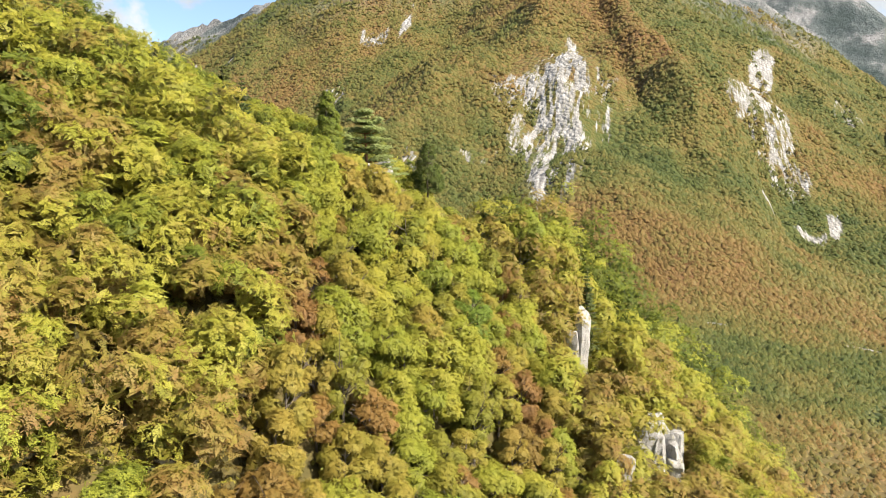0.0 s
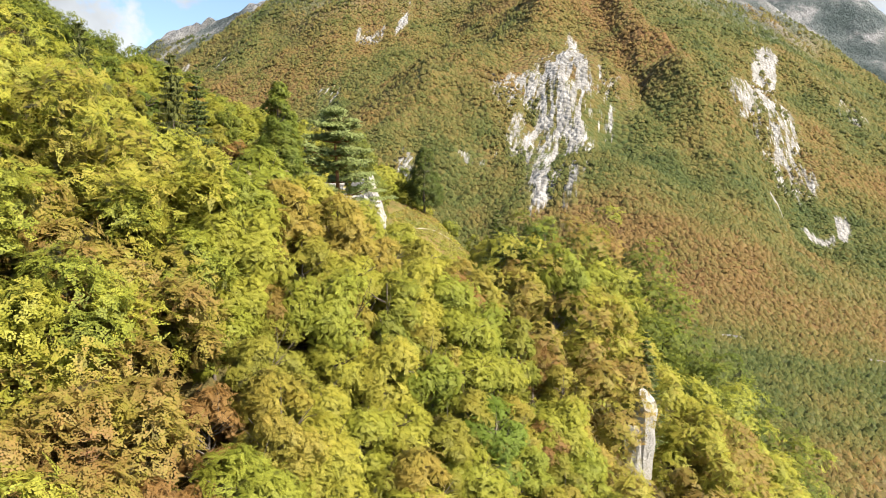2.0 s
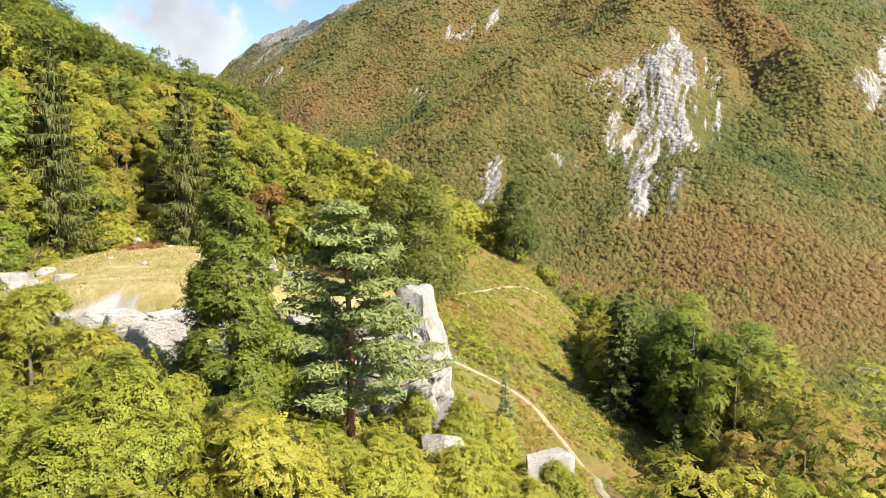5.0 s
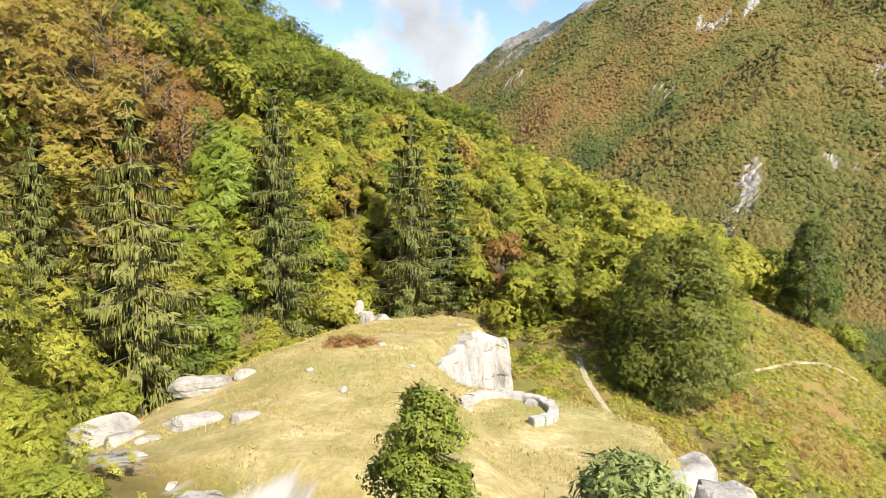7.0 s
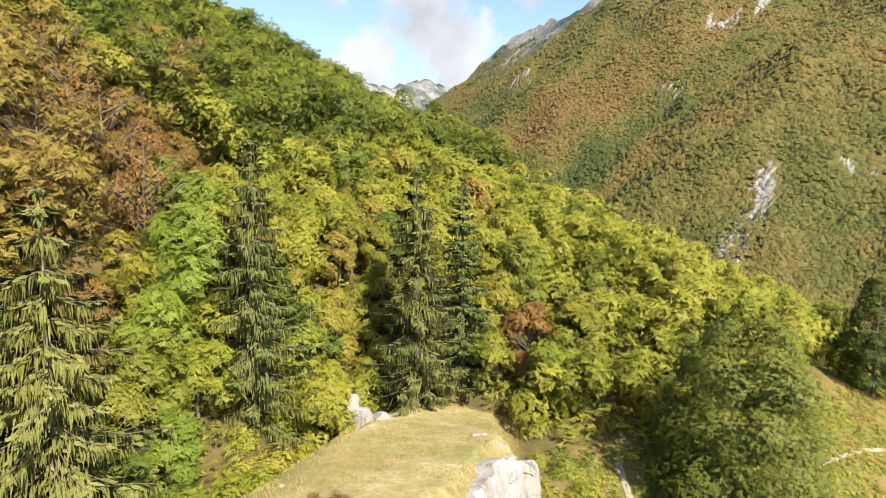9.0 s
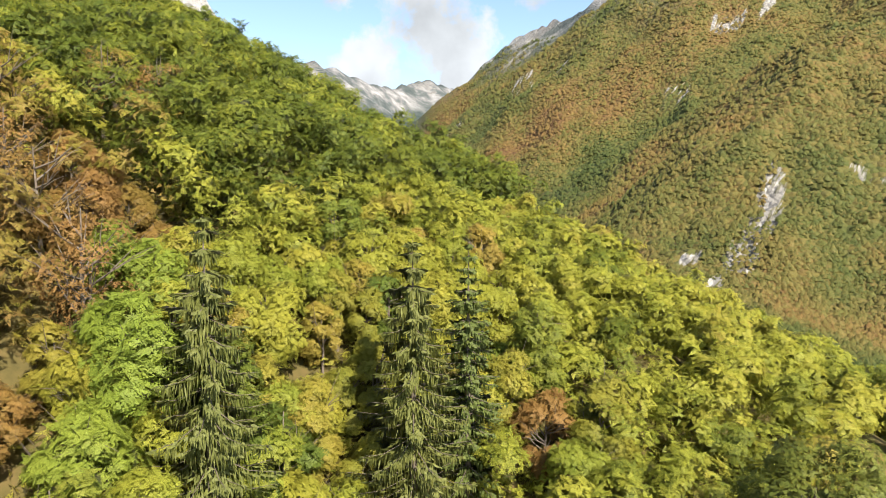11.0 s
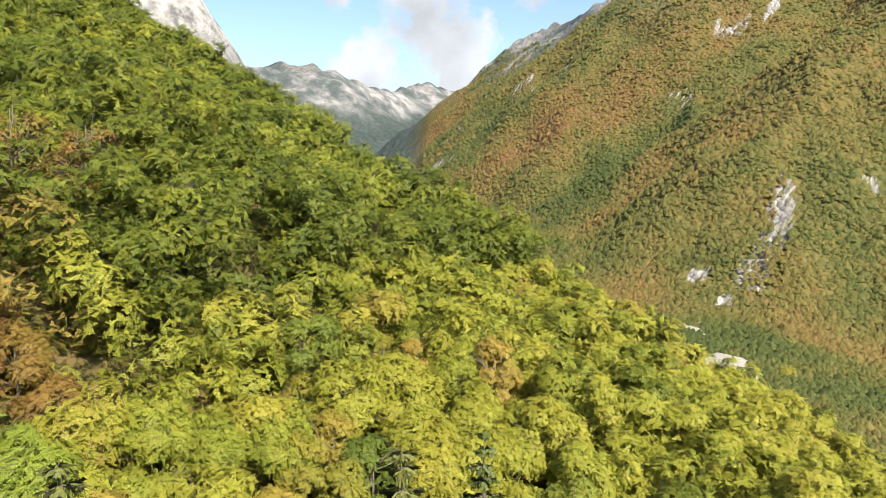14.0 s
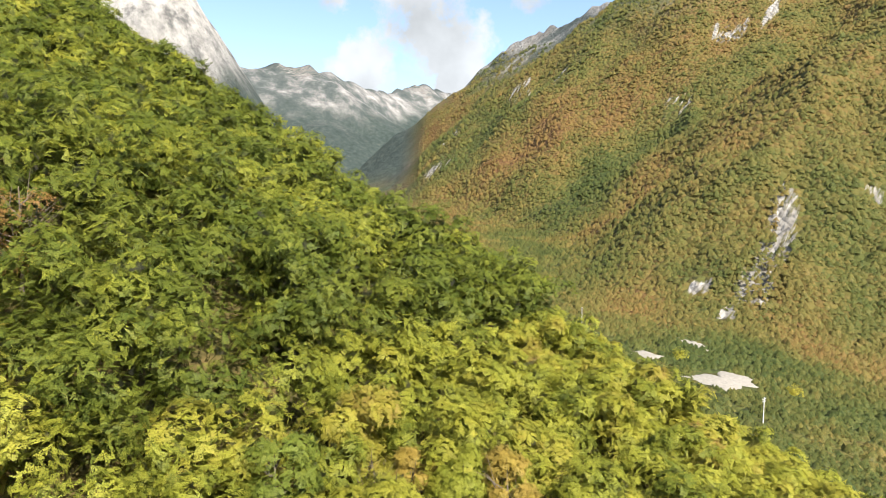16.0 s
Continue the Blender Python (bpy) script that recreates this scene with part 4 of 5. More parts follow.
def tone_of(x, y):
    """0 for green leaves, 1 for rust: how far autumn has come at a place; the east wood's tone holds painted shade too.
    """
    green = beech_side(x, y)
    t = 0.53 - 0.38 * green + 0.16 * smooth(-6, -20, y) 
    t = t + 0.09 * smooth(14, 2, y) + 0.24 * smooth(-6, 8, x) * smooth(6, -6, y) - 0.06 * smooth(62, 80, y) + 0.78 * smooth(-32, -38, x) * smooth(87, 80, y + 0.4 * (x + 40)) * smooth(44, 60, y) + 0.04 * smooth(-20, 0, y) * smooth(25, 5, y)
    # East wood: dark green trees, their tone lowered further to paint in shade.
    t = t - 0.46 * smooth(22, 30, x) * smooth(0, 10, y) * smooth(80, 60, y)
    return t + 0.36 * fbm(x, y, 11, 3, 91) + 0.62 * smooth(-4, -16, y) * fbm(x, y, 5, 2, 93)


spots = []
for gap_, y_from, y_to in ((2.5, -54, -12), (3.3, -12, 6), (4.6, 6, 62), (3.9, 62, 330)):
    for xx in np.arange(-230, 110, gap_):
        for yy in np.arange(y_from, y_to, gap_):
            spots.append((xx + rng.uniform(-0.42, 0.42) * gap_, yy + rng.uniform(-0.42, 0.42) * gap_))
spots = np.array(spots)
sx, sy = spots.T
across_crest = 0.66 * sx + 0.75 * sy
wooded = (meadow_share(sx, sy) < 0.3) & (across_crest < 140) & (across_crest > -90) & (sx < 75) & (rock_share(sx, sy) < 0.5)
wooded &= ~((sx > -31) & (sx < 10) & (sy > 9) & (sy < 26)) & ~((sx > -6) & (sx < 9) & (sy > 4) & (sy < 24))
wooded &= ~((sx > -2) & (sx < 30) & (sy > 20) & (sy < 62))
wooded &= knoll_edge(sx, sy) < -2.2
wooded &= ~((sx > -26) & (sx < -18) & (sy > 44) & (sy < 60))
wooded &= ~((sx > -9) & (sx < 9) & (sy > 34) & (sy < 63))
wooded &= ~((sx > -24) & (sx < 8) & (sy > 1.5) & (sy < 10))
wooded &= ~((sx > 22) & (sy > 4) & (sy < 76) & (rng.uniform(size=len(sx)) < 0.42))
wooded &= (sx > -75 - 0.8 * np.maximum(sy - 30, 0)) & (sy - 0.5 * sx < 330)
wooded &= ~((sx < -48) & (sy < -20))
wooded &= ~((sy > 62) & (rng.uniform(size=len(sx)) < np.maximum(0.22 * beech_side(sx, sy), 0.25 * smooth(-40, -50, sx))))
for px, py, clear in SINGLES:
    wooded &= np.hypot(sx - px, sy - py) > clear
spots = spots[wooded]
nearness = off_line(spots[:, 0], spots[:, 1], FLIGHT_LINE)
order = np.argsort(nearness)
NEAR_TREES = 250

KINDS = {
    "green": [broadleaf("beech_tree", "green beech with dense foliage on the wooded slope", leaf_green, 10.5, 3.3, 0.0, 285, 13, 0.40), broadleaf("beech_tree", "tall green beech with an uneven crown on the slope", leaf_green, 12, 3.0, 0.2, 285, 13, 0.40)],
    "yellow": [broadleaf("hornbeam_tree", "yellow-green hornbeam turning with autumn on the slope", leaf_yellow, 9.6, 3.2, 0.0, 285, 13, 0.40), broadleaf("hornbeam_tree", "low spreading yellow-green hornbeam on the slope", leaf_yellow, 7.8, 3.6, 0.0, 285, 13, 0.40)],
    "olive": [broadleaf("ash_tree", "olive and tan broadleaf tree thinning in autumn", leaf_olive, 9.0, 3.0, 0.1, 280, 13, 0.39, gaps=0.08), broadleaf("ash_tree", "slim olive broadleaf tree with a thin crown", leaf_olive, 10, 2.6, 0.2, 270, 13, 0.38, limbs=9, gaps=0.1)],
    "rust": [broadleaf("oak_tree", "rust-brown oak with drying leaves and bare twigs", leaf_rust, 8.6, 2.9, 0.2, 260, 13, 0.37, 10, 0.12)],
    "lime": [broadleaf("lime_tree", "bright lime-green young tree in the wood", leaf_lime, 10, 2.9, 0.0, 285, 13, 0.40)],
}
used = set()
for k in order[:NEAR_TREES]:
    x, y = spots[k]
    t = float(tone_of(x, y)) + rng.normal(scale=0.17)
    t = max(t, 0.36) if -12 < y < 8 else t + rng.normal(scale=0.16) if y < -12 else t
    kind = "green" if t < 0.30 else "yellow" if t < 0.70 else "olive" if t < 1.06 else "rust"
    if rng.uniform() < 0.014 or min(math.hypot(x + 32, y - 59), math.hypot(x + 34, y - 72)) < 3.0:
        kind = "lime"
    which = rng.integers(len(KINDS[kind]))
    size = rng.uniform(0.78, 1.15) * (0.66 if y < -12 else 0.82 if y < 4 else 1.0) * (0.82 + 0.36 * float(beech_side(x, y)) if y > 62 and x > -40 else 1.0) * (1.45 if x > 22 and 4 < y < 76 else 1.0)
    tree = KINDS[kind][which]
    if (kind, which) in used:
        another(tree, x, y, size, stretch=rng.uniform(0.88, 1.15))
    else:
        used.add((kind, which))
        stand(tree, x, y, size)
for kind, trees in KINDS.items():
    for which, tree in enumerate(trees):
        if (kind, which) not in used:
            x, y = spots[order[NEAR_TREES + which]]
            stand(tree, x, y)


for x, y, size in FRONT_ROW:
    another(KINDS["yellow"][0], x, y, size)
another(KINDS["yellow"][1], 13.6, -1.0, 0.86, stretch=1.35)
for kind, x, y, size in EDGE_ROW + BACK_ROW:
    another(KINDS[kind][-1], x, y, size)


def stand_of_trees(name, label, places, quads_each, leaf, mat, tones, heights, widths, kind="stuff"):
    """Many crowns joined into one mesh; each tree keeps its own tone."""
    verts, tints, aways = [], [], []
    for (x, y), n, s, tone, h, w in zip(places, quads_each, leaf, tones, heights, widths):
        z = float(height(x, y))
        clumps = max(6, n // 10)
        p, f, _, away = crown_leaves(h, w, h * 0.12, clumps, max(4, n // clumps), s)
        v, _ = leaves(p, f, s)
        verts.append(v + (x, y, z))
        aways.append(away)
        tints.append(np.full(len(v), tone))
    verts = np.concatenate(verts)
    me = mesh_quads(name, verts, np.arange(len(verts)).reshape(-1, 3))
    put_attribute(me, "tint", np.clip(np.concatenate(tints), 0, 1))
    put_away(me, np.concatenate(aways))
    me.materials.append(mat)
    return tagged(new(name, me), label, "trees", kind=kind)


rest = spots[order[NEAR_TREES:]]
gap = off_line(rest[:, 0], rest[:, 1], ((-32, -66), (-10, -20), (-9, 44)))
small = np.where(rest[:, 1] < -12, 0.66, np.where(rest[:, 1] < 4, 0.82, 1.0))
tall = np.where((rest[:, 0] > 22) & (rest[:, 1] > 4) & (rest[:, 1] < 76), 1.5, 1.0)
big = np.where((rest[:, 1] > 62) & (rest[:, 0] > -40), 0.80 + 0.34 * beech_side(rest[:, 0], rest[:, 1]), 1.08)
seen = smooth(-64, -50, rest[:, 0] + 0.56 * np.maximum(rest[:, 1] - 40, 0)) * smooth(132, 122, 0.66 * rest[:, 0] + 0.75 * rest[:, 1])
stand_of_trees("woodland", "autumn broadleaf wood covering the hillside", rest, 24 + (seen * (210 + 400 * smooth(130, 30, gap))).astype(int), 0.44 + 0.50 * smooth(30, 170, gap) + 0.5 * (1 - seen),
               wood_leaf, np.clip(tone_of(rest[:, 0], rest[:, 1]) * 0.95 + rng.normal(size=len(rest)) * np.where(rest[:, 1] < -12, 0.26, 0.15), 0, 1),
               rng.uniform(8.0, 12.5, len(rest)) * big * small * tall, rng.uniform(2.9, 4.1, len(rest)) * big * small * np.sqrt(tall))

# ---- far woods on the mountain sides ----
tries = 205000
az = np.radians(rng.uniform(-8, 70, tries))
far_turn = rng.uniform(size=tries) < 0.06
az = np.where(far_turn, np.radians(rng.uniform(66, 112, tries)), az)
dist = 130 * (2400 / 130) ** rng.uniform(0, 1, tries)
dist = np.where(far_turn, rng.uniform(120, 520, tries), dist)
fx, fy = -10 + dist * np.sin(az), dist * np.cos(az)
crest_side = 0.66 * fx + 0.75 * fy
ok = (crest_side > 150) | (fx > 70)
bare_ = rock_share(fx, fy)
ok &= (bare_ < 0.03) | (bare_ + 1.2 * streaks(fx, fy) < 0.34)
hz_ = height(fx, fy)
nx = (height(fx + 4, fy) - hz_) / 4
ny = (height(fx, fy + 4) - hz_) / 4
# slopes that turn their back on the valley stay bare of drawn trees
ok &= (nx * np.sin(az) + ny * np.cos(az)) > np.where(dist < 450, -0.4, -0.12)
ok &= crest_share(fx, fy) < 0.45
ok &= (hz_ < 520) & ~((fx < -60) & (dist > 1100))
ok &= off_line(fx, fy, ((37, 484), (74, 456), (119, 315), (190, 250))) > 2.5
for gxx, gyy, gr in ((122, 362, 15), (97, 396, 7), (130, 424, 8)):
    ok &= np.hypot(fx - gxx, fy - gyy) > gr
fx, fy, hz_, dist = fx[ok], fy[ok], hz_[ok], dist[ok]
FAR_COUNT = len(fx)
w = np.clip(1.0 + dist * 0.0017, 1.3, 4.0) * np.clip(np.exp(rng.normal(scale=0.34, size=FAR_COUNT)), 0.45, 2.0)
SIDES = 5
turn_ = rng.uniform(0, 2 * np.pi, FAR_COUNT)[:, None] + np.arange(SIDES) * 2 * np.pi / SIDES + rng.normal(scale=0.22, size=(FAR_COUNT, SIDES))
out_ = w[:, None] * rng.uniform(0.7, 1.15, (FAR_COUNT, SIDES))
rim_ = np.stack([fx[:, None] + np.cos(turn_) * out_, fy[:, None] + np.sin(turn_) * out_, hz_[:, None] + w[:, None] * rng.uniform(-0.45, 0.15, (FAR_COUNT, SIDES))], -1)
peak = np.column_stack([fx + rng.normal(scale=0.2, size=FAR_COUNT) * w, fy + rng.normal(scale=0.2, size=FAR_COUNT) * w, hz_ + w * rng.uniform(0.75, 1.35, FAR_COUNT)])
v = np.concatenate([peak[:, None], rim_], 1)
q = np.stack([np.stack([np.zeros(SIDES, int), 1 + np.arange(SIDES), 1 + (np.arange(SIDES) + 1) % SIDES], -1)] * FAR_COUNT) + (np.arange(FAR_COUNT) * (SIDES + 1))[:, None, None]
lean = np.concatenate([np.tile((0.0, 0.0, 1.0), (FAR_COUNT, 1, 1)), np.stack([np.cos(turn_), np.sin(turn_), np.full(turn_.shape, 0.85)], -1)], 1)
lean = lean + rng.normal(scale=0.28, size=lean.shape)
tone = autumn(fx, fy) * 1.0 + 0.35 * fbm(fx, fy, 26, 3, 29) + rng.normal(scale=0.09, size=FAR_COUNT)
me = mesh_quads("far_woods", v, q)
put_attribute(me, "tint", np.clip(np.repeat(tone, SIDES + 1), 0, 1))
put_away(me, lean.reshape(-1, 3))
me.materials.append(far_leaf)
tagged(new("far_woods", me), "autumn woods on the far mountain sides", "trees", kind="stuff")

# ---- undergrowth between the trees near the flight line ----
ux, uy = rng.uniform(-60, 48, 60000), rng.uniform(-66, 134, 60000)
under = (meadow_share(ux, uy) < 0.25) & (off_line(ux, uy, ((-32, -66), (-10, -20), (-9, 44), (-9, 90))) < 44) & (rock_share(ux, uy) < 0.4) & (knoll_edge(ux, uy) < -1.0)
under &= ~((ux > -7) & (ux < 9) & (uy > 36) & (uy < 64))
ux, uy = ux[under][:11000], uy[under][:11000]
n = 7
base_ = np.repeat(np.column_stack([ux, uy, height(ux, uy)]), n, 0)
d = on_ball(len(base_))
d[:, 2] = np.abs(d[:, 2])
p = base_ + d * np.repeat(rng.uniform(0.5, 1.3, len(ux)), n)[:, None] * np.array([1, 1, 1.3])
v, q = leaves(p, d + (0, 0, 0.6), 0.5)
me = mesh_quads("undergrowth", v, q)
put_attribute(me, "tint", np.clip(np.repeat(tone_of(ux, uy) * 0.8 + rng.normal(scale=0.12, size=len(ux)), n * 3), 0, 1))
put_away(me, np.repeat(d + (0, 0, 0.4), 3, 0))
me.materials.append(wood_leaf)
tagged(new("undergrowth", me), "low leafy undergrowth between the woodland trees", "shrubs", kind="stuff")
# ---- rocks ----
def rock(name, label, x, y, top, half, seed, detail=4, square=4.0, layers=2.6, rough=0.16, turn=0.0, category="rock", group="limestone rocks"):
    """A weathered limestone block: ledges along its beds, cracks down its faces."""
    bm = bmesh.new()
    bmesh.ops.create_icosphere(bm, subdivisions=detail, radius=1.0)
    d = np.array([v.co[:] for v in bm.verts])
    p = d / ((np.abs(d) ** square).sum(1, keepdims=True)) ** (1 / square)
    # flat faces broken off the block
    r = np.random.default_rng(seed)
    for _ in range(16):
        cut = r.normal(size=3) * (1, 1, 0.55)
        cut /= np.linalg.norm(cut)
        over = np.maximum(p @ cut - r.uniform(0.70, 0.98), 0)
        p = p - over[:, None] * cut
    w = p * half
    n1 = fbm(w[:, 0] * 0.8 + w[:, 2] * 0.5 + seed * 9.1, w[:, 1] * 0.8 - w[:, 2] * 0.6, 1.9, 4, seed)
    n2 = fbm(w[:, 0] + seed, w[:, 1] + w[:, 2] * 0.3, 0.7, 3, seed + 5)
    bed = w[:, 2] * layers * 0.55 + 0.5 * fbm(w[:, 0], w[:, 1], 2.5, 2, seed + 2)
    step_ = lattice(np.floor(bed), np.full(len(bed), seed * 1.0), 3) - 0.5
    groove = np.clip(1 - np.abs(bed - np.round(bed)) / 0.12, 0, 1)
    side = 1 - np.abs(d[:, 2]) ** 2
    scale = 1 + rough * 1.1 * n1 + rough * 0.8 * n2 + side * (0.13 * step_ - 0.07 * groove)
    w = w * np.column_stack([scale, scale, 1 + rough * 0.8 * n1])
    c, s = math.cos(radians(turn)), math.sin(radians(turn))
    w = np.column_stack([w[:, 0] * c - w[:, 1] * s, w[:, 0] * s + w[:, 1] * c, w[:, 2]])
    for v, co in zip(bm.verts, w):
        v.co = co
    me = bpy.data.meshes.new(name)
    bm.to_mesh(me)
    bm.free()
    me.materials.append(limestone)
    ob = tagged(new(name, me), label, category, group)
    ob.location = (x, y, top - half[2] * (1 + rough * 0.3))
    return ob


def rock_face(name, label, line, deep, down, seed, group):
    """One long streaked face along a rim (x, y, top): solid, fluted down its front, broken along its top."""
    line = np.array(line, float)
    run = np.concatenate([[0], np.cumsum(np.hypot(*np.diff(line[:, :2], axis=0).T))])
    m = int(run[-1] / 0.11)
    s_ = np.linspace(0, run[-1], m)
    rim = np.column_stack([np.interp(s_, run, line[:, k]) for k in range(3)])
    kernel = np.ones(9) / 9
    rim = np.column_stack([np.convolve(np.pad(rim[:, k], 4, mode="edge"), kernel, "valid") for k in range(3)])
    ahead = np.gradient(rim[:, :2], axis=0)
    ahead /= np.linalg.norm(ahead, axis=1, keepdims=True)
    out = np.column_stack([ahead[:, 1], -ahead[:, 0]])
    top = rim[:, 2] + 0.30 * fbm(s_, s_ * 0.3, 1.6, 3, seed) + 0.5 * (lattice(np.floor(s_ / 0.9), np.full(m, 1.0), seed) - 0.5)
    rows_ = 56
    f = np.concatenate([np.linspace(-0.30, 0, 8)[:-1], np.linspace(0, 1, rows_)])
    ss, ff = np.meshgrid(s_, f, indexing="ij")
    drop = np.maximum(ff, 0) * down
    # rounded flutes, slanting cracks and a slow swell down the face
    flute = fbm(ss + 0.12 * drop, drop * 0.16, 0.75, 3, seed + 3)
    swell = fbm(ss, drop * 0.6, 3.2, 2, seed + 4)
    slant = (ss * 0.55 + drop + 0.5 * fbm(ss, drop, 1.5, 2, seed + 6)) / 2.3
    crack = np.clip(1 - np.abs(slant - np.round(slant)) / 0.035, 0, 1)
    rib = np.abs(fbm(ss + 0.2 * drop, drop * 0.1, 0.34, 2, seed + 8))
    push = 0.42 * flute + 0.5 * swell - 0.22 * crack - 0.25 * rib + 0.10 * drop - 0.35 * np.exp(-drop / 0.25) + np.minimum(ff, 0) / 0.30 * deep
    z = top[:, None] - drop + np.minimum(ff, 0) * 1.4
    x = rim[:, 0][:, None] + out[:, 0][:, None] * push
    y = rim[:, 1][:, None] + out[:, 1][:, None] * push
    n_ = len(f)
    v = np.column_stack([x.ravel(), y.ravel(), z.ravel()])
    a_ = (np.arange(m - 1)[:, None] * n_ + np.arange(n_ - 1)).ravel()
    q = [tuple(r_) for r_ in np.column_stack([a_, a_ + 1, a_ + n_ + 1, a_ + n_])]
    q += [tuple(range(n_ - 1, -1, -1)), tuple(range((m - 1) * n_, m * n_)), ]
    q += [(k * n_, (k + 1) * n_, (k + 2) * n_ - 1, (k + 1) * n_ - 1) for k in range(m - 1)]
    me = bpy.data.meshes.new(name)
    me.from_pydata(v.tolist(), [], [[int(i_) for i_ in p_] for p_ in q])
    me.update()
    me.materials.append(limestone)
    return tagged(new(name, me), label, "rock", group)


# the upright face along the step in the knoll
rock_face("rock_ledge", "upright streaked white limestone face below the turf", (
    (-9.9, 38.2, 34.0), (-9.0, 40.2, 34.45), (-7.7, 43.1, 34.5), (-5.9, 48.0, 34.95), (-5.0, 50.4, 35.2), (-3.7, 51.6, 34.6), (-2.7, 51.9, 33.9), (-2.3, 52.6, 33.9)), 1.5, 6.8, 90, "limestone ledge")
for k, (x, y, top) in enumerate(((-6.6, 57.6, 34.5), (-5.4, 56.4, 34.25), (-4.6, 55.0, 33.6))):
    rock("rock_ledge", "low white limestone hump above the ledge", x, y, top, (1.0, 0.6, 0.8), 101 + k, 4, 4.0, 1.6, 0.24, 15 * k, group="limestone ledge")
CRAG = "white limestone outcrop breaking through the knoll's grassy rim"
for k, (x, y, top, a, c, h, turn) in enumerate((
    (-23.0, 23.2, 34.4, 3.6, 2.2, 3.8, 20), (-17.0, 20.0, 34.2, 3.4, 2.2, 4.4, 12), (-12.2, 18.2, 34.3, 2.8, 2.0, 4.0, 5),
    (-6.6, 16.6, 33.9, 3.2, 2.0, 3.8, 8), (-1.6, 15.6, 33.4, 2.8, 1.8, 3.6, 10), (-4.4, 13.4, 31.8, 2.6, 1.5, 1.7, 15), (0.2, 12.6, 31.0, 2.2, 1.6, 1.8, -10),
    (-27.4, 31.4, 34.3, 2.2, 1.6, 2.2, 35), (-25.6, 29.4, 34.2, 1.6, 1.1, 1.6, 20), (-21.4, 28.6, 35.4, 1.5, 0.8, 1.2, 14), (-18.6, 27.6, 35.9, 1.0, 0.6, 0.9, 8), (-23.0, 27.6, 34.6, 1.5, 1.0, 1.5, 10),
    (4.6, 28.0, 33.4, 1.6, 3.2, 4.0, -8), (0.8, 26.6, 33.4, 2.6, 0.9, 1.0, 10), (2.6, 25.2, 33.6, 1.8, 1.1, 1.0, -10))):
    rock("rock_outcrop", CRAG, x, y, top, (a, c, h), 11 + k, turn=turn)
# beds of limestone that step down the knoll's front
r_bed = random.Random(5)
bed_number = 0
for (ax, ay), (bx, by) in zip(((-24.5, 25.5), (-19, 21.6), (-12, 18.6), (-5, 16.4)), ((-19, 21.6), (-12, 18.6), (-5, 16.4), (-0.5, 14.8))):
    for f in (0.12, 0.45, 0.78):
        for tier, (out_, top) in enumerate(((0.2, 34.7), (0.9, 33.4), (1.7, 32.2), (2.6, 31.0))):
            x, y = ax + (bx - ax) * f + r_bed.uniform(-0.7, 0.7), ay + (by - ay) * f - out_ + r_bed.uniform(-0.3, 0.3)
            rock("bedded_rock", "bedded white limestone block on the knoll's front", x, y, top + r_bed.uniform(-0.25, 0.2) - 0.25 * f, (r_bed.uniform(0.7, 2.1), r_bed.uniform(0.7, 1.3), r_bed.uniform(0.40, 0.85)), 200 + bed_number, 4, 9.0, 3.0, 0.24, 18 + r_bed.uniform(-28, 28), group="limestone blocks on the front")
            bed_number += 1
rock("boulder", "huge rounded white limestone block at the knoll's end", 2.5, 18.6, 35.0, (2.5, 3.9, 4.8), 40, 5, 5.5, 1.3, 0.12, -6)
rock("boulder", "white limestone boulder beside the trail", 9.4, 13.0, 25.5, (1.9, 1.6, 2.4), 41, turn=20)
rock("boulder", "low pale limestone boulder under the pine", 1.2, 9.4, 29.0, (1.3, 0.9, 0.9), 42, turn=-15)
rock("rock_slab", "flat white limestone slab above the steep wood", 15.0, 0.7, 21.4, (2.0, 1.1, 0.9), 43, turn=-20)
rock("rock_slab", "long flat limestone slab at the knoll's grassy rim", -24.0, 37.4, 35.1, (2.3, 0.9, 0.8), 47, turn=22)
rock("rock_slab", "grey weathered stone beside the flat slab", -21.7, 38.3, 35.25, (0.75, 0.5, 0.42), 48, 4, 6.0, 2.0, 0.3, turn=10)
rock("rock_slab", "small pale slab in the grass", 12.0, 4.8, 22.3, (0.9, 0.7, 0.6), 44, 3)
rock("rock_pillar", "tall white rock pillar standing out of the wood", 18.0, -7.7, 16.4, (0.95, 1.1, 6.4), 45, 5, 6.0, 1.5, 0.22, 24)
rock("rock_pillar", "low rounded pale buttress at the pillar's foot", 16.6, -8.3, 13.4, (0.9, 0.9, 3.8), 46, 4, 5.0, 1.5, 0.2)
for k, (x, y, top, a, c, h) in enumerate(((19.8, -17.6, 5.0, 1.3, 1.2, 3.0), (21.2, -17.2, 5.6, 1.5, 1.2, 3.6), (22.8, -17.2, 4.4, 1.4, 1.2, 3.2), (20.8, -18.4, 3.0, 1.7, 1.0, 2.8), (22.8, -18.6, 2.2, 1.6, 1.0, 2.6), (24.4, -17.6, 2.6, 1.2, 1.1, 2.8), (21.8, -19.8, 0.8, 1.5, 0.9, 2.2), (27.5, -14.5, 2.0, 1.2, 0.9, 2.0), (8.2, -27.0, 6.0, 1.2, 0.9, 2.0), (-16.0, 62.2, 35.2, 1.0, 0.8, 1.9), (-14.7, 62.0, 34.8, 0.9, 0.7, 1.2), (-17.1, 62.6, 36.0, 0.8, 0.7, 2.8))):
    rock("boulder", "bare white limestone crag between trees", x, y, top, (a, c, h), 150 + k, 4, 5.0, 1.8, 0.32, 18 * k)
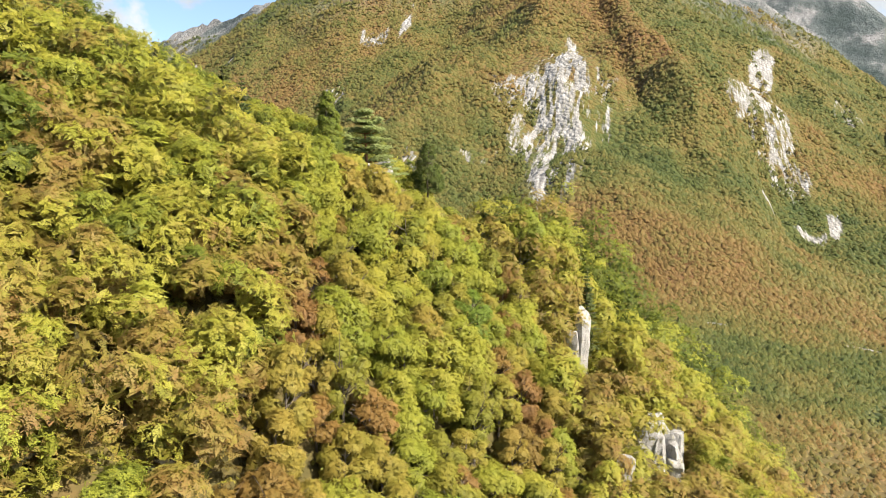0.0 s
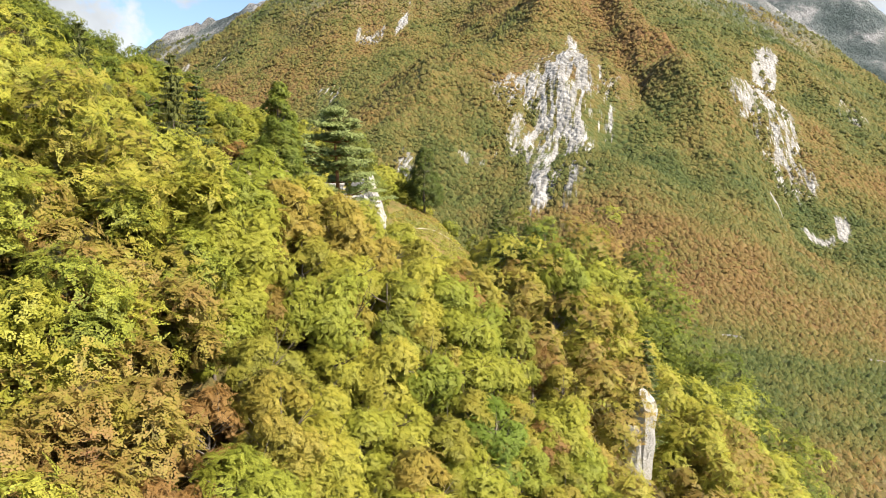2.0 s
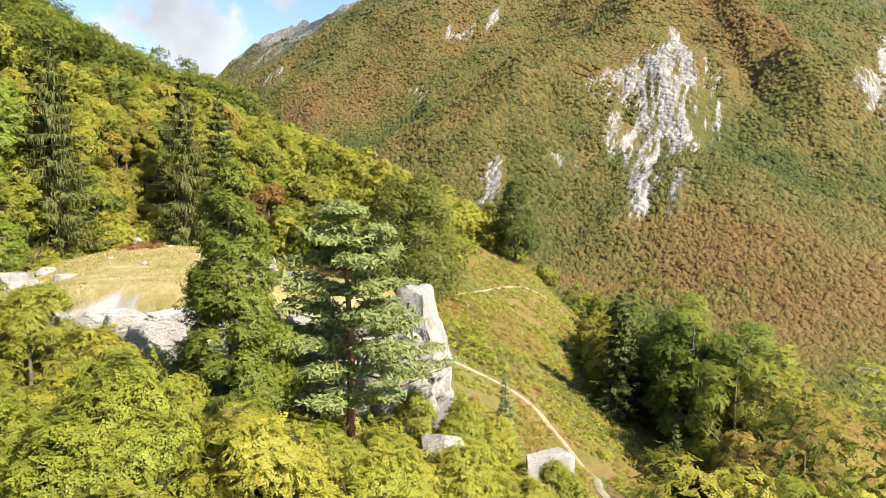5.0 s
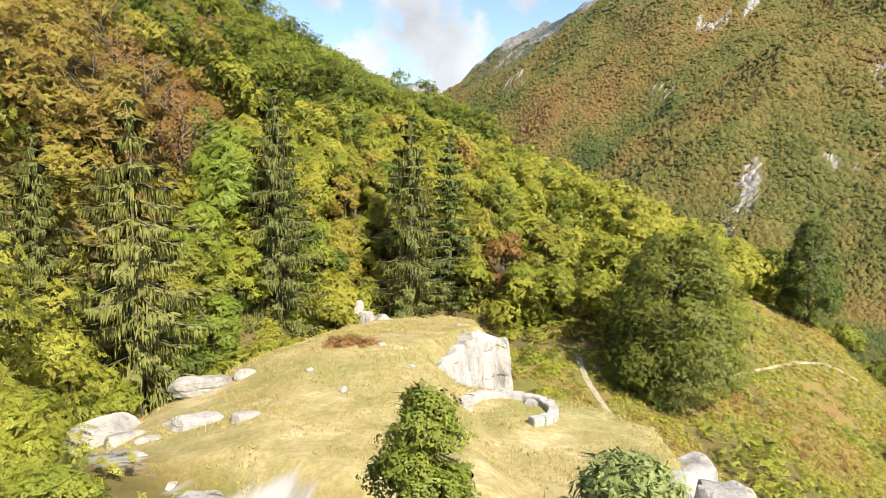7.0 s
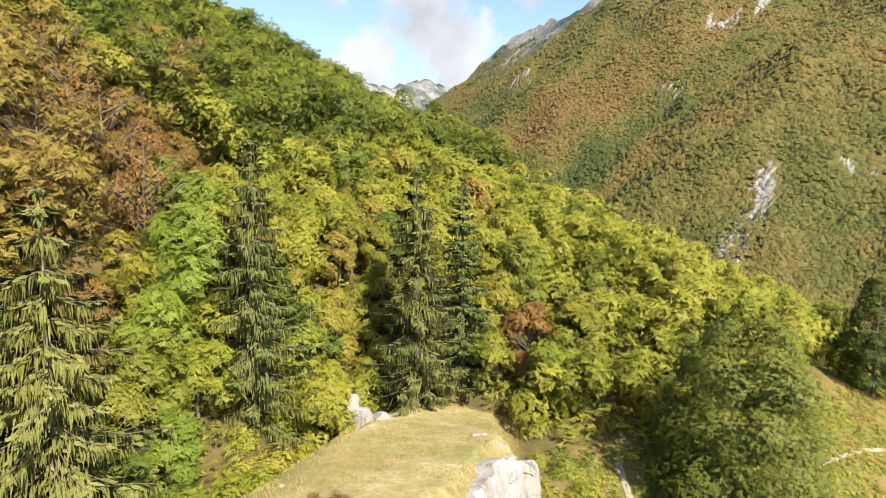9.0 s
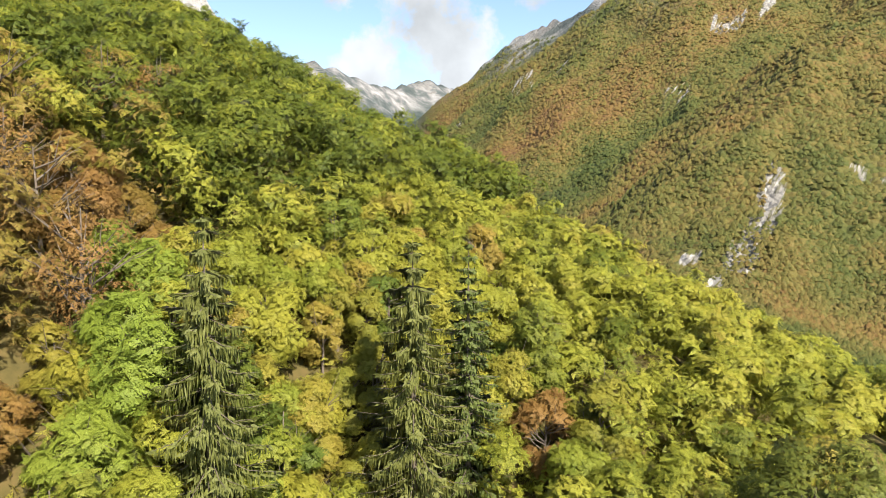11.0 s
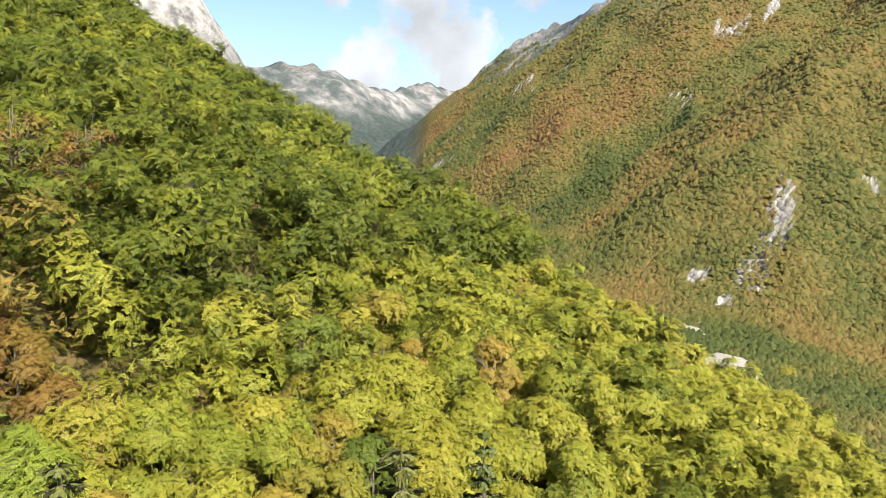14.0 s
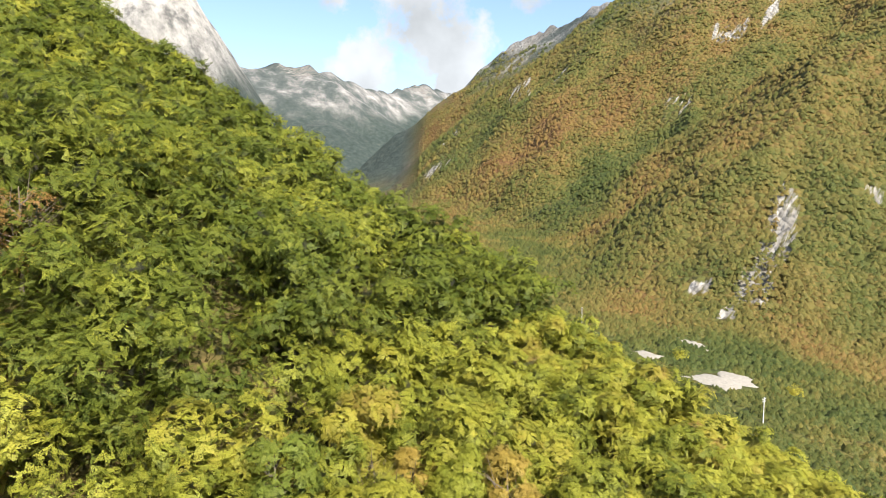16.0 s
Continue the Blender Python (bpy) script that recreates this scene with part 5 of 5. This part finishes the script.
for k, (x, y, size) in enumerate(((-12.6, 40.3, 0.45), (-2.9, 34.3, 0.8), (-1.8, 34.6, 0.6), (-23.8, 30.7, 0.6), (-19.0, 46.0, 0.35), (-10.4, 36.0, 0.35), (-16.6, 35.0, 0.4), (-14.0, 31.0, 0.5), (-8.4, 28.4, 0.5), (12.4, 34.0, 0.5), (-6.9, 57.0, 0.4))):
    rock("stone", "weathered pale stone lying in dry grass", x, y, float(height(x, y)) + 0.45 * size, (size, 0.65 * size, 0.55 * size), 70 + k, 3, 3.0, turn=37 * k, group="stones in the grass")


# ---- the ruined curved wall on the knoll: dressed blocks end to end ----
def block(length, deep, high, seed):
    bm = bmesh.new()
    bmesh.ops.create_cube(bm, size=1.0)
    bmesh.ops.scale(bm, vec=(length, deep, high), verts=bm.verts)
    bmesh.ops.bevel(bm, geom=list(bm.edges), offset=0.05, segments=2, affect="EDGES")
    r = random.Random(seed)
    for v in bm.verts:
        v.co += Vector((r.uniform(-0.02, 0.02), r.uniform(-0.02, 0.02), r.uniform(-0.02, 0.02)))
    me = bpy.data.meshes.new("stone_block")
    bm.to_mesh(me)
    bm.free()
    me.materials.append(wall_stone)
    return me


ring_wall = tagged(new("ruined_wall"), "low curved ruined wall of grey dressed stone", "wall")
ring_base = float(height(-4.5, 32.6))
ring_wall.location = (-4.5, 32.6, ring_base)
BLOCKS = [block(0.78, 0.62, 0.60, n) for n in range(4)]
for n in range(16):
    a = radians(-60 + n * 16.5)
    ob = new("stone_block", BLOCKS[n % 4])
    ob.parent = ring_wall
    bx, by = 2.55 * math.cos(a), 2.55 * math.sin(a)
    ob.matrix_basis = pose(bx, by, float(height(-4.5 + bx, 32.6 + by)) - ring_base + 0.12 + 0.05 * math.sin(n * 2.3), 2 * math.sin(n), 2 * math.cos(n * 1.7), math.degrees(a) + 90)


# ---- trails ----
def trail(name, label, line, width):
    pts = []
    for (ax, ay), (bx, by) in zip(line, line[1:]):
        n = max(2, int(math.hypot(bx - ax, by - ay) / 0.7))
        pts += [(ax + (bx - ax) * k / n, ay + (by - ay) * k / n) for k in range(n)]
    pts = np.array(pts + [line[-1]])
    for _ in range(4):
        pts[1:-1] = (pts[:-2] + 2 * pts[1:-1] + pts[2:]) / 4
    ahead = np.gradient(pts, axis=0)
    ahead /= np.linalg.norm(ahead, axis=1, keepdims=True)
    side = np.column_stack([-ahead[:, 1], ahead[:, 0]])
    rows = []
    for o in (-1.0, -0.5, 0.0, 0.5, 1.0):
        wid = width * 0.5 * o * (1 + 0.5 * fbm(pts[:, 0] + 7 * o, pts[:, 1], 1.6, 2, 3))
        q = pts + side * wid[:, None]
        rows.append(np.column_stack([q, height(q[:, 0], q[:, 1]) + 0.10 - 0.07 * abs(o)]))
    v = np.stack(rows, 1)
    m = len(pts)
    i, j = np.meshgrid(np.arange(m - 1), np.arange(4), indexing="ij")
    quads = np.stack([i * 5 + j, i * 5 + j + 1, (i + 1) * 5 + j + 1, (i + 1) * 5 + j], -1)
    me = mesh_quads(name, v.reshape(-1, 3), quads.reshape(-1, 4)[:, ::-1])
    me.materials.append(trail_mat)
    return tagged(new(name, me), label, "trail", kind="structure")


trail("trail_1", "narrow pale gravel trail crossing the meadow", TRAIL, 0.6)
trail("trail_2", "thin pale path through the far meadow", FAR_TRAIL, 0.42)


def gravel_bank(name, x, y, long, wide, turn):
    """A low bank of white river gravel that lies on the valley floor."""
    c, si = math.cos(radians(turn)), math.sin(radians(turn))
    a, k = np.meshgrid(np.linspace(0, 2 * np.pi, 48, endpoint=False), np.linspace(0, 1, 8))
    edge_ = 1 + 1.1 * fbm(np.cos(a) * 2 + x, np.sin(a) * 2 + y, 1.1, 4, 5)
    u, w = np.cos(a) * k * long * edge_, np.sin(a) * k * wide * edge_
    px, py = x + u * c - w * si, y + u * si + w * c
    pz = height(px, py) + 0.9 * (1 - k**3) - 0.25
    i, j = np.meshgrid(np.arange(7), np.arange(48), indexing="ij")
    quads = np.stack([i * 48 + j, (i + 1) * 48 + j, (i + 1) * 48 + (j + 1) % 48, i * 48 + (j + 1) % 48], -1)
    me = mesh_quads(name, np.stack([px, py, pz], -1), quads)
    me.materials.append(gravel_mat)
    return tagged(new(name, me), "bank of white gravel on the valley floor", "gravel", kind="structure")


gravel_bank("gravel_bank_1", 122, 362, 17, 13, 20)
gravel_bank("gravel_bank_2", 97, 396, 9, 7, 0)
gravel_bank("gravel_bank_3", 131, 424, 6, 12, 20)


# ---- utility poles in the valley ----
def box(name, size, place, mat, parent):
    bm = bmesh.new()
    bmesh.ops.create_cube(bm, size=1.0)
    bmesh.ops.scale(bm, vec=size, verts=bm.verts)
    bmesh.ops.bevel(bm, geom=list(bm.edges), offset=min(size) * 0.15, segments=1, affect="EDGES")
    me = bpy.data.meshes.new(name)
    bm.to_mesh(me)
    bm.free()
    me.materials.append(mat)
    ob = new(name, me)
    ob.parent, ob.location = parent, place
    return ob


pole = tagged(new("utility_pole"), "pale steel utility pole with crossarms in the valley", "utility pole", "valley power line")
part("mast", *tube([(0, 0, -1), (0, 0, 5), (0, 0, 10.6)], [0.26, 0.22, 0.16], 10), steel, pole)
for level in (9.9, 8.9):
    crossarm = box("crossarm", (2.6, 0.16, 0.18), (0, 0, level), steel, pole)
    for o in (-1.1, 0, 1.1):
        part("insulator", *tube([(o, 0, 0.05), (o, 0, 0.3), (o, 0, 0.5)], [0.06, 0.11, 0.05], 8), wall_stone, crossarm)
stand(pole, 119, 315, turn=0.6)
another(pole, 74, 456)
another(pole, 37, 484)
# ---- grass, ferns and low shrubs ----
tx, ty = rng.uniform(-34, 58, 100000), rng.uniform(4, 98, 100000)
keep = (meadow_share(tx, ty) > 0.5) & (off_line(tx, ty, TRAIL) > 0.45) & (fbm(tx, ty, 5, 3, 66) > -0.12)
tx, ty = np.repeat(tx[keep], 5) + rng.normal(scale=0.10, size=5 * keep.sum()), np.repeat(ty[keep], 5) + rng.normal(scale=0.10, size=5 * keep.sum())
foot = np.column_stack([tx, ty, height(tx, ty) - 0.03])
turn_ = rng.uniform(0, 2 * np.pi, len(tx))
across = np.column_stack([np.cos(turn_), np.sin(turn_), np.zeros(len(tx))]) * rng.uniform(0.014, 0.032, (len(tx), 1))
tip = foot + np.column_stack([rng.normal(scale=0.11, size=(len(tx), 2)), rng.uniform(0.09, 0.23, len(tx))])
v = np.stack([foot - across, foot + across, tip], 1).reshape(-1, 3)
grass = mesh_quads("grass", v, np.arange(len(v)).reshape(-1, 3))
put_attribute(grass, "straw", np.repeat(smooth(-1.5, 1.0, knoll_edge(tx, ty)), 3))
grass.materials.append(grass_mat)
tagged(new("grass", grass), "dry straw-coloured meadow grass with green tufts", "grass", kind="stuff")


def fern(name, label, mat, wide, high, count, size, category="fern", group="dry ferns"):
    d = on_ball(count)
    d[:, 2] = np.abs(d[:, 2])
    p = d * np.array([wide, wide, high]) * rng.uniform(0.3, 1.0, (count, 1))
    me = mesh_quads(name, *leaves(p, d + (0, 0, 0.5), size, 1.9))
    put_away(me, np.repeat(d + (0, 0, 0.3), 3, 0))
    me.materials.append(mat)
    return tagged(new(name, me), label, category, group)


dry = fern("dry_fern", "rust-brown withered bracken in the meadow", fern_mat, 0.8, 0.5, 160, 0.16)
stand(dry, -15.2, 40.8, 1.3)
for _ in range(9):
    another(dry, -15.1 + rng.normal(scale=1.0), 40.8 + rng.normal(scale=0.6), rng.uniform(0.7, 1.2))
fx2, fy2 = rng.uniform(8, 56, 900), rng.uniform(4, 92, 900)
good = (meadow_share(fx2, fy2) > 0.6) & (knoll_edge(fx2, fy2) < -2) & (fbm(fx2, fy2, 12, 2, 44) > 0.02) & (off_line(fx2, fy2, TRAIL) > 1)
for x, y in list(zip(fx2[good], fy2[good]))[:70]:
    another(dry, x, y, rng.uniform(0.5, 1.1))
shrub = fern("shrub", "low green shrub at the edge of the meadow", leaf_yellow, 1.1, 1.2, 420, 0.17, "shrub", "low shrubs")
stand(shrub, 11.5, 30.5, 0.9)
for x, y, size in ((9.5, 36, 1.2), (12.5, 42, 1.0), (8.8, 33, 0.8), (2.5, 44, 1.0), (1.5, 50, 1.2), (0.5, 60, 1.3), (-1.0, 66, 1.2), (3.5, 40, 0.8), (13.5, 8, 1.1), (7.0, 12, 0.9), (-1.5, 11, 1.1), (-7, 15, 1.0), (5.5, 10.5, 1.0), (24, 30, 0.8), (34, 62, 0.9), (36, 52, 0.9), (19, 20, 0.7), (16.5, 10, 0.7), (27, 62, 0.6), (-24, 38.5, 0.8), (-19.3, 66, 1.0), (-12, 73, 1.2), (-8, 74.5, 1.3), (-18.5, 62, 1.0), (-4.6, 5.6, 1.3), (-1.2, 5.4, 1.4), (1.4, 6.6, 1.3), (3.6, 8.6, 1.2), (5.2, 11.6, 1.1), (7.2, 8.6, 1.1), (8.4, 15.2, 1.0), (3.8, 12.4, 0.9), (6.2, 5.6, 1.3), (-6.4, 7.6, 1.2), (-11.5, 8.0, 1.4), (-14.5, 10.0, 1.4), (-18, 12, 1.4), (9.8, 6.4, 1.0), (9.2, 18.2, 1.2), (10.6, 24.5, 1.0), (33.5, 30, 1.5), (36.5, 34, 1.6), (38.5, 44, 1.5), (41, 55, 1.3), (-21.5, 50, 1.5), (-23.4, 53, 1.7), (-22.0, 56.5, 1.6), (-20.6, 60, 1.5), (-25.5, 47.5, 1.6), (-24.5, 57, 1.4), (-26.0, 43.0, 1.3), (-22.6, 46.5, 1.2), (-21.0, 66.5, 1.8), (-22.8, 62.0, 1.7), (3.0, 47, 0.8), (0.5, 52, 1.1), (1.8, 57, 1.2), (8.6, 60, 1.2), (-1.4, 61.5, 1.1)):
    another(shrub, x, y, size)
for x, y, size in ((112, 394, 5.2), (150, 352, 4.5)):
    another(shrub, x, y, size)

# ---- taller herbs and seedlings in the meadow ----
hx, hy = rng.uniform(-20, 60, 26000), rng.uniform(3, 98, 26000)
open_ = (meadow_share(hx, hy) > 0.35) & (knoll_edge(hx, hy) < -0.5) & (off_line(hx, hy, TRAIL) > 0.7) & (fbm(hx, hy, 7, 3, 19) > -0.22)
hx, hy = hx[open_][:6500], hy[open_][:6500]
n = 10
foot = np.repeat(np.column_stack([hx, hy, height(hx, hy)]), n, 0)
d = on_ball(len(foot))
d[:, 2] = np.abs(d[:, 2])
v, q = leaves(foot + d * np.repeat(rng.uniform(0.25, 0.6, len(hx)), n)[:, None] * np.array([1, 1, 0.8]), d + (0, 0, 0.7), 0.22)
me = mesh_quads("meadow_herbs", v, q)
put_attribute(me, "tint", np.clip(np.repeat(0.66 + 0.9 * fbm(hx, hy, 9, 3, 27) + rng.normal(scale=0.14, size=len(hx)), n * 3), 0, 1))
put_away(me, np.repeat(d + (0, 0, 0.6), 3, 0))
me.materials.append(wood_leaf)
tagged(new("meadow_herbs", me), "green and rust-brown herbs growing in the meadow", "herbs", kind="stuff")
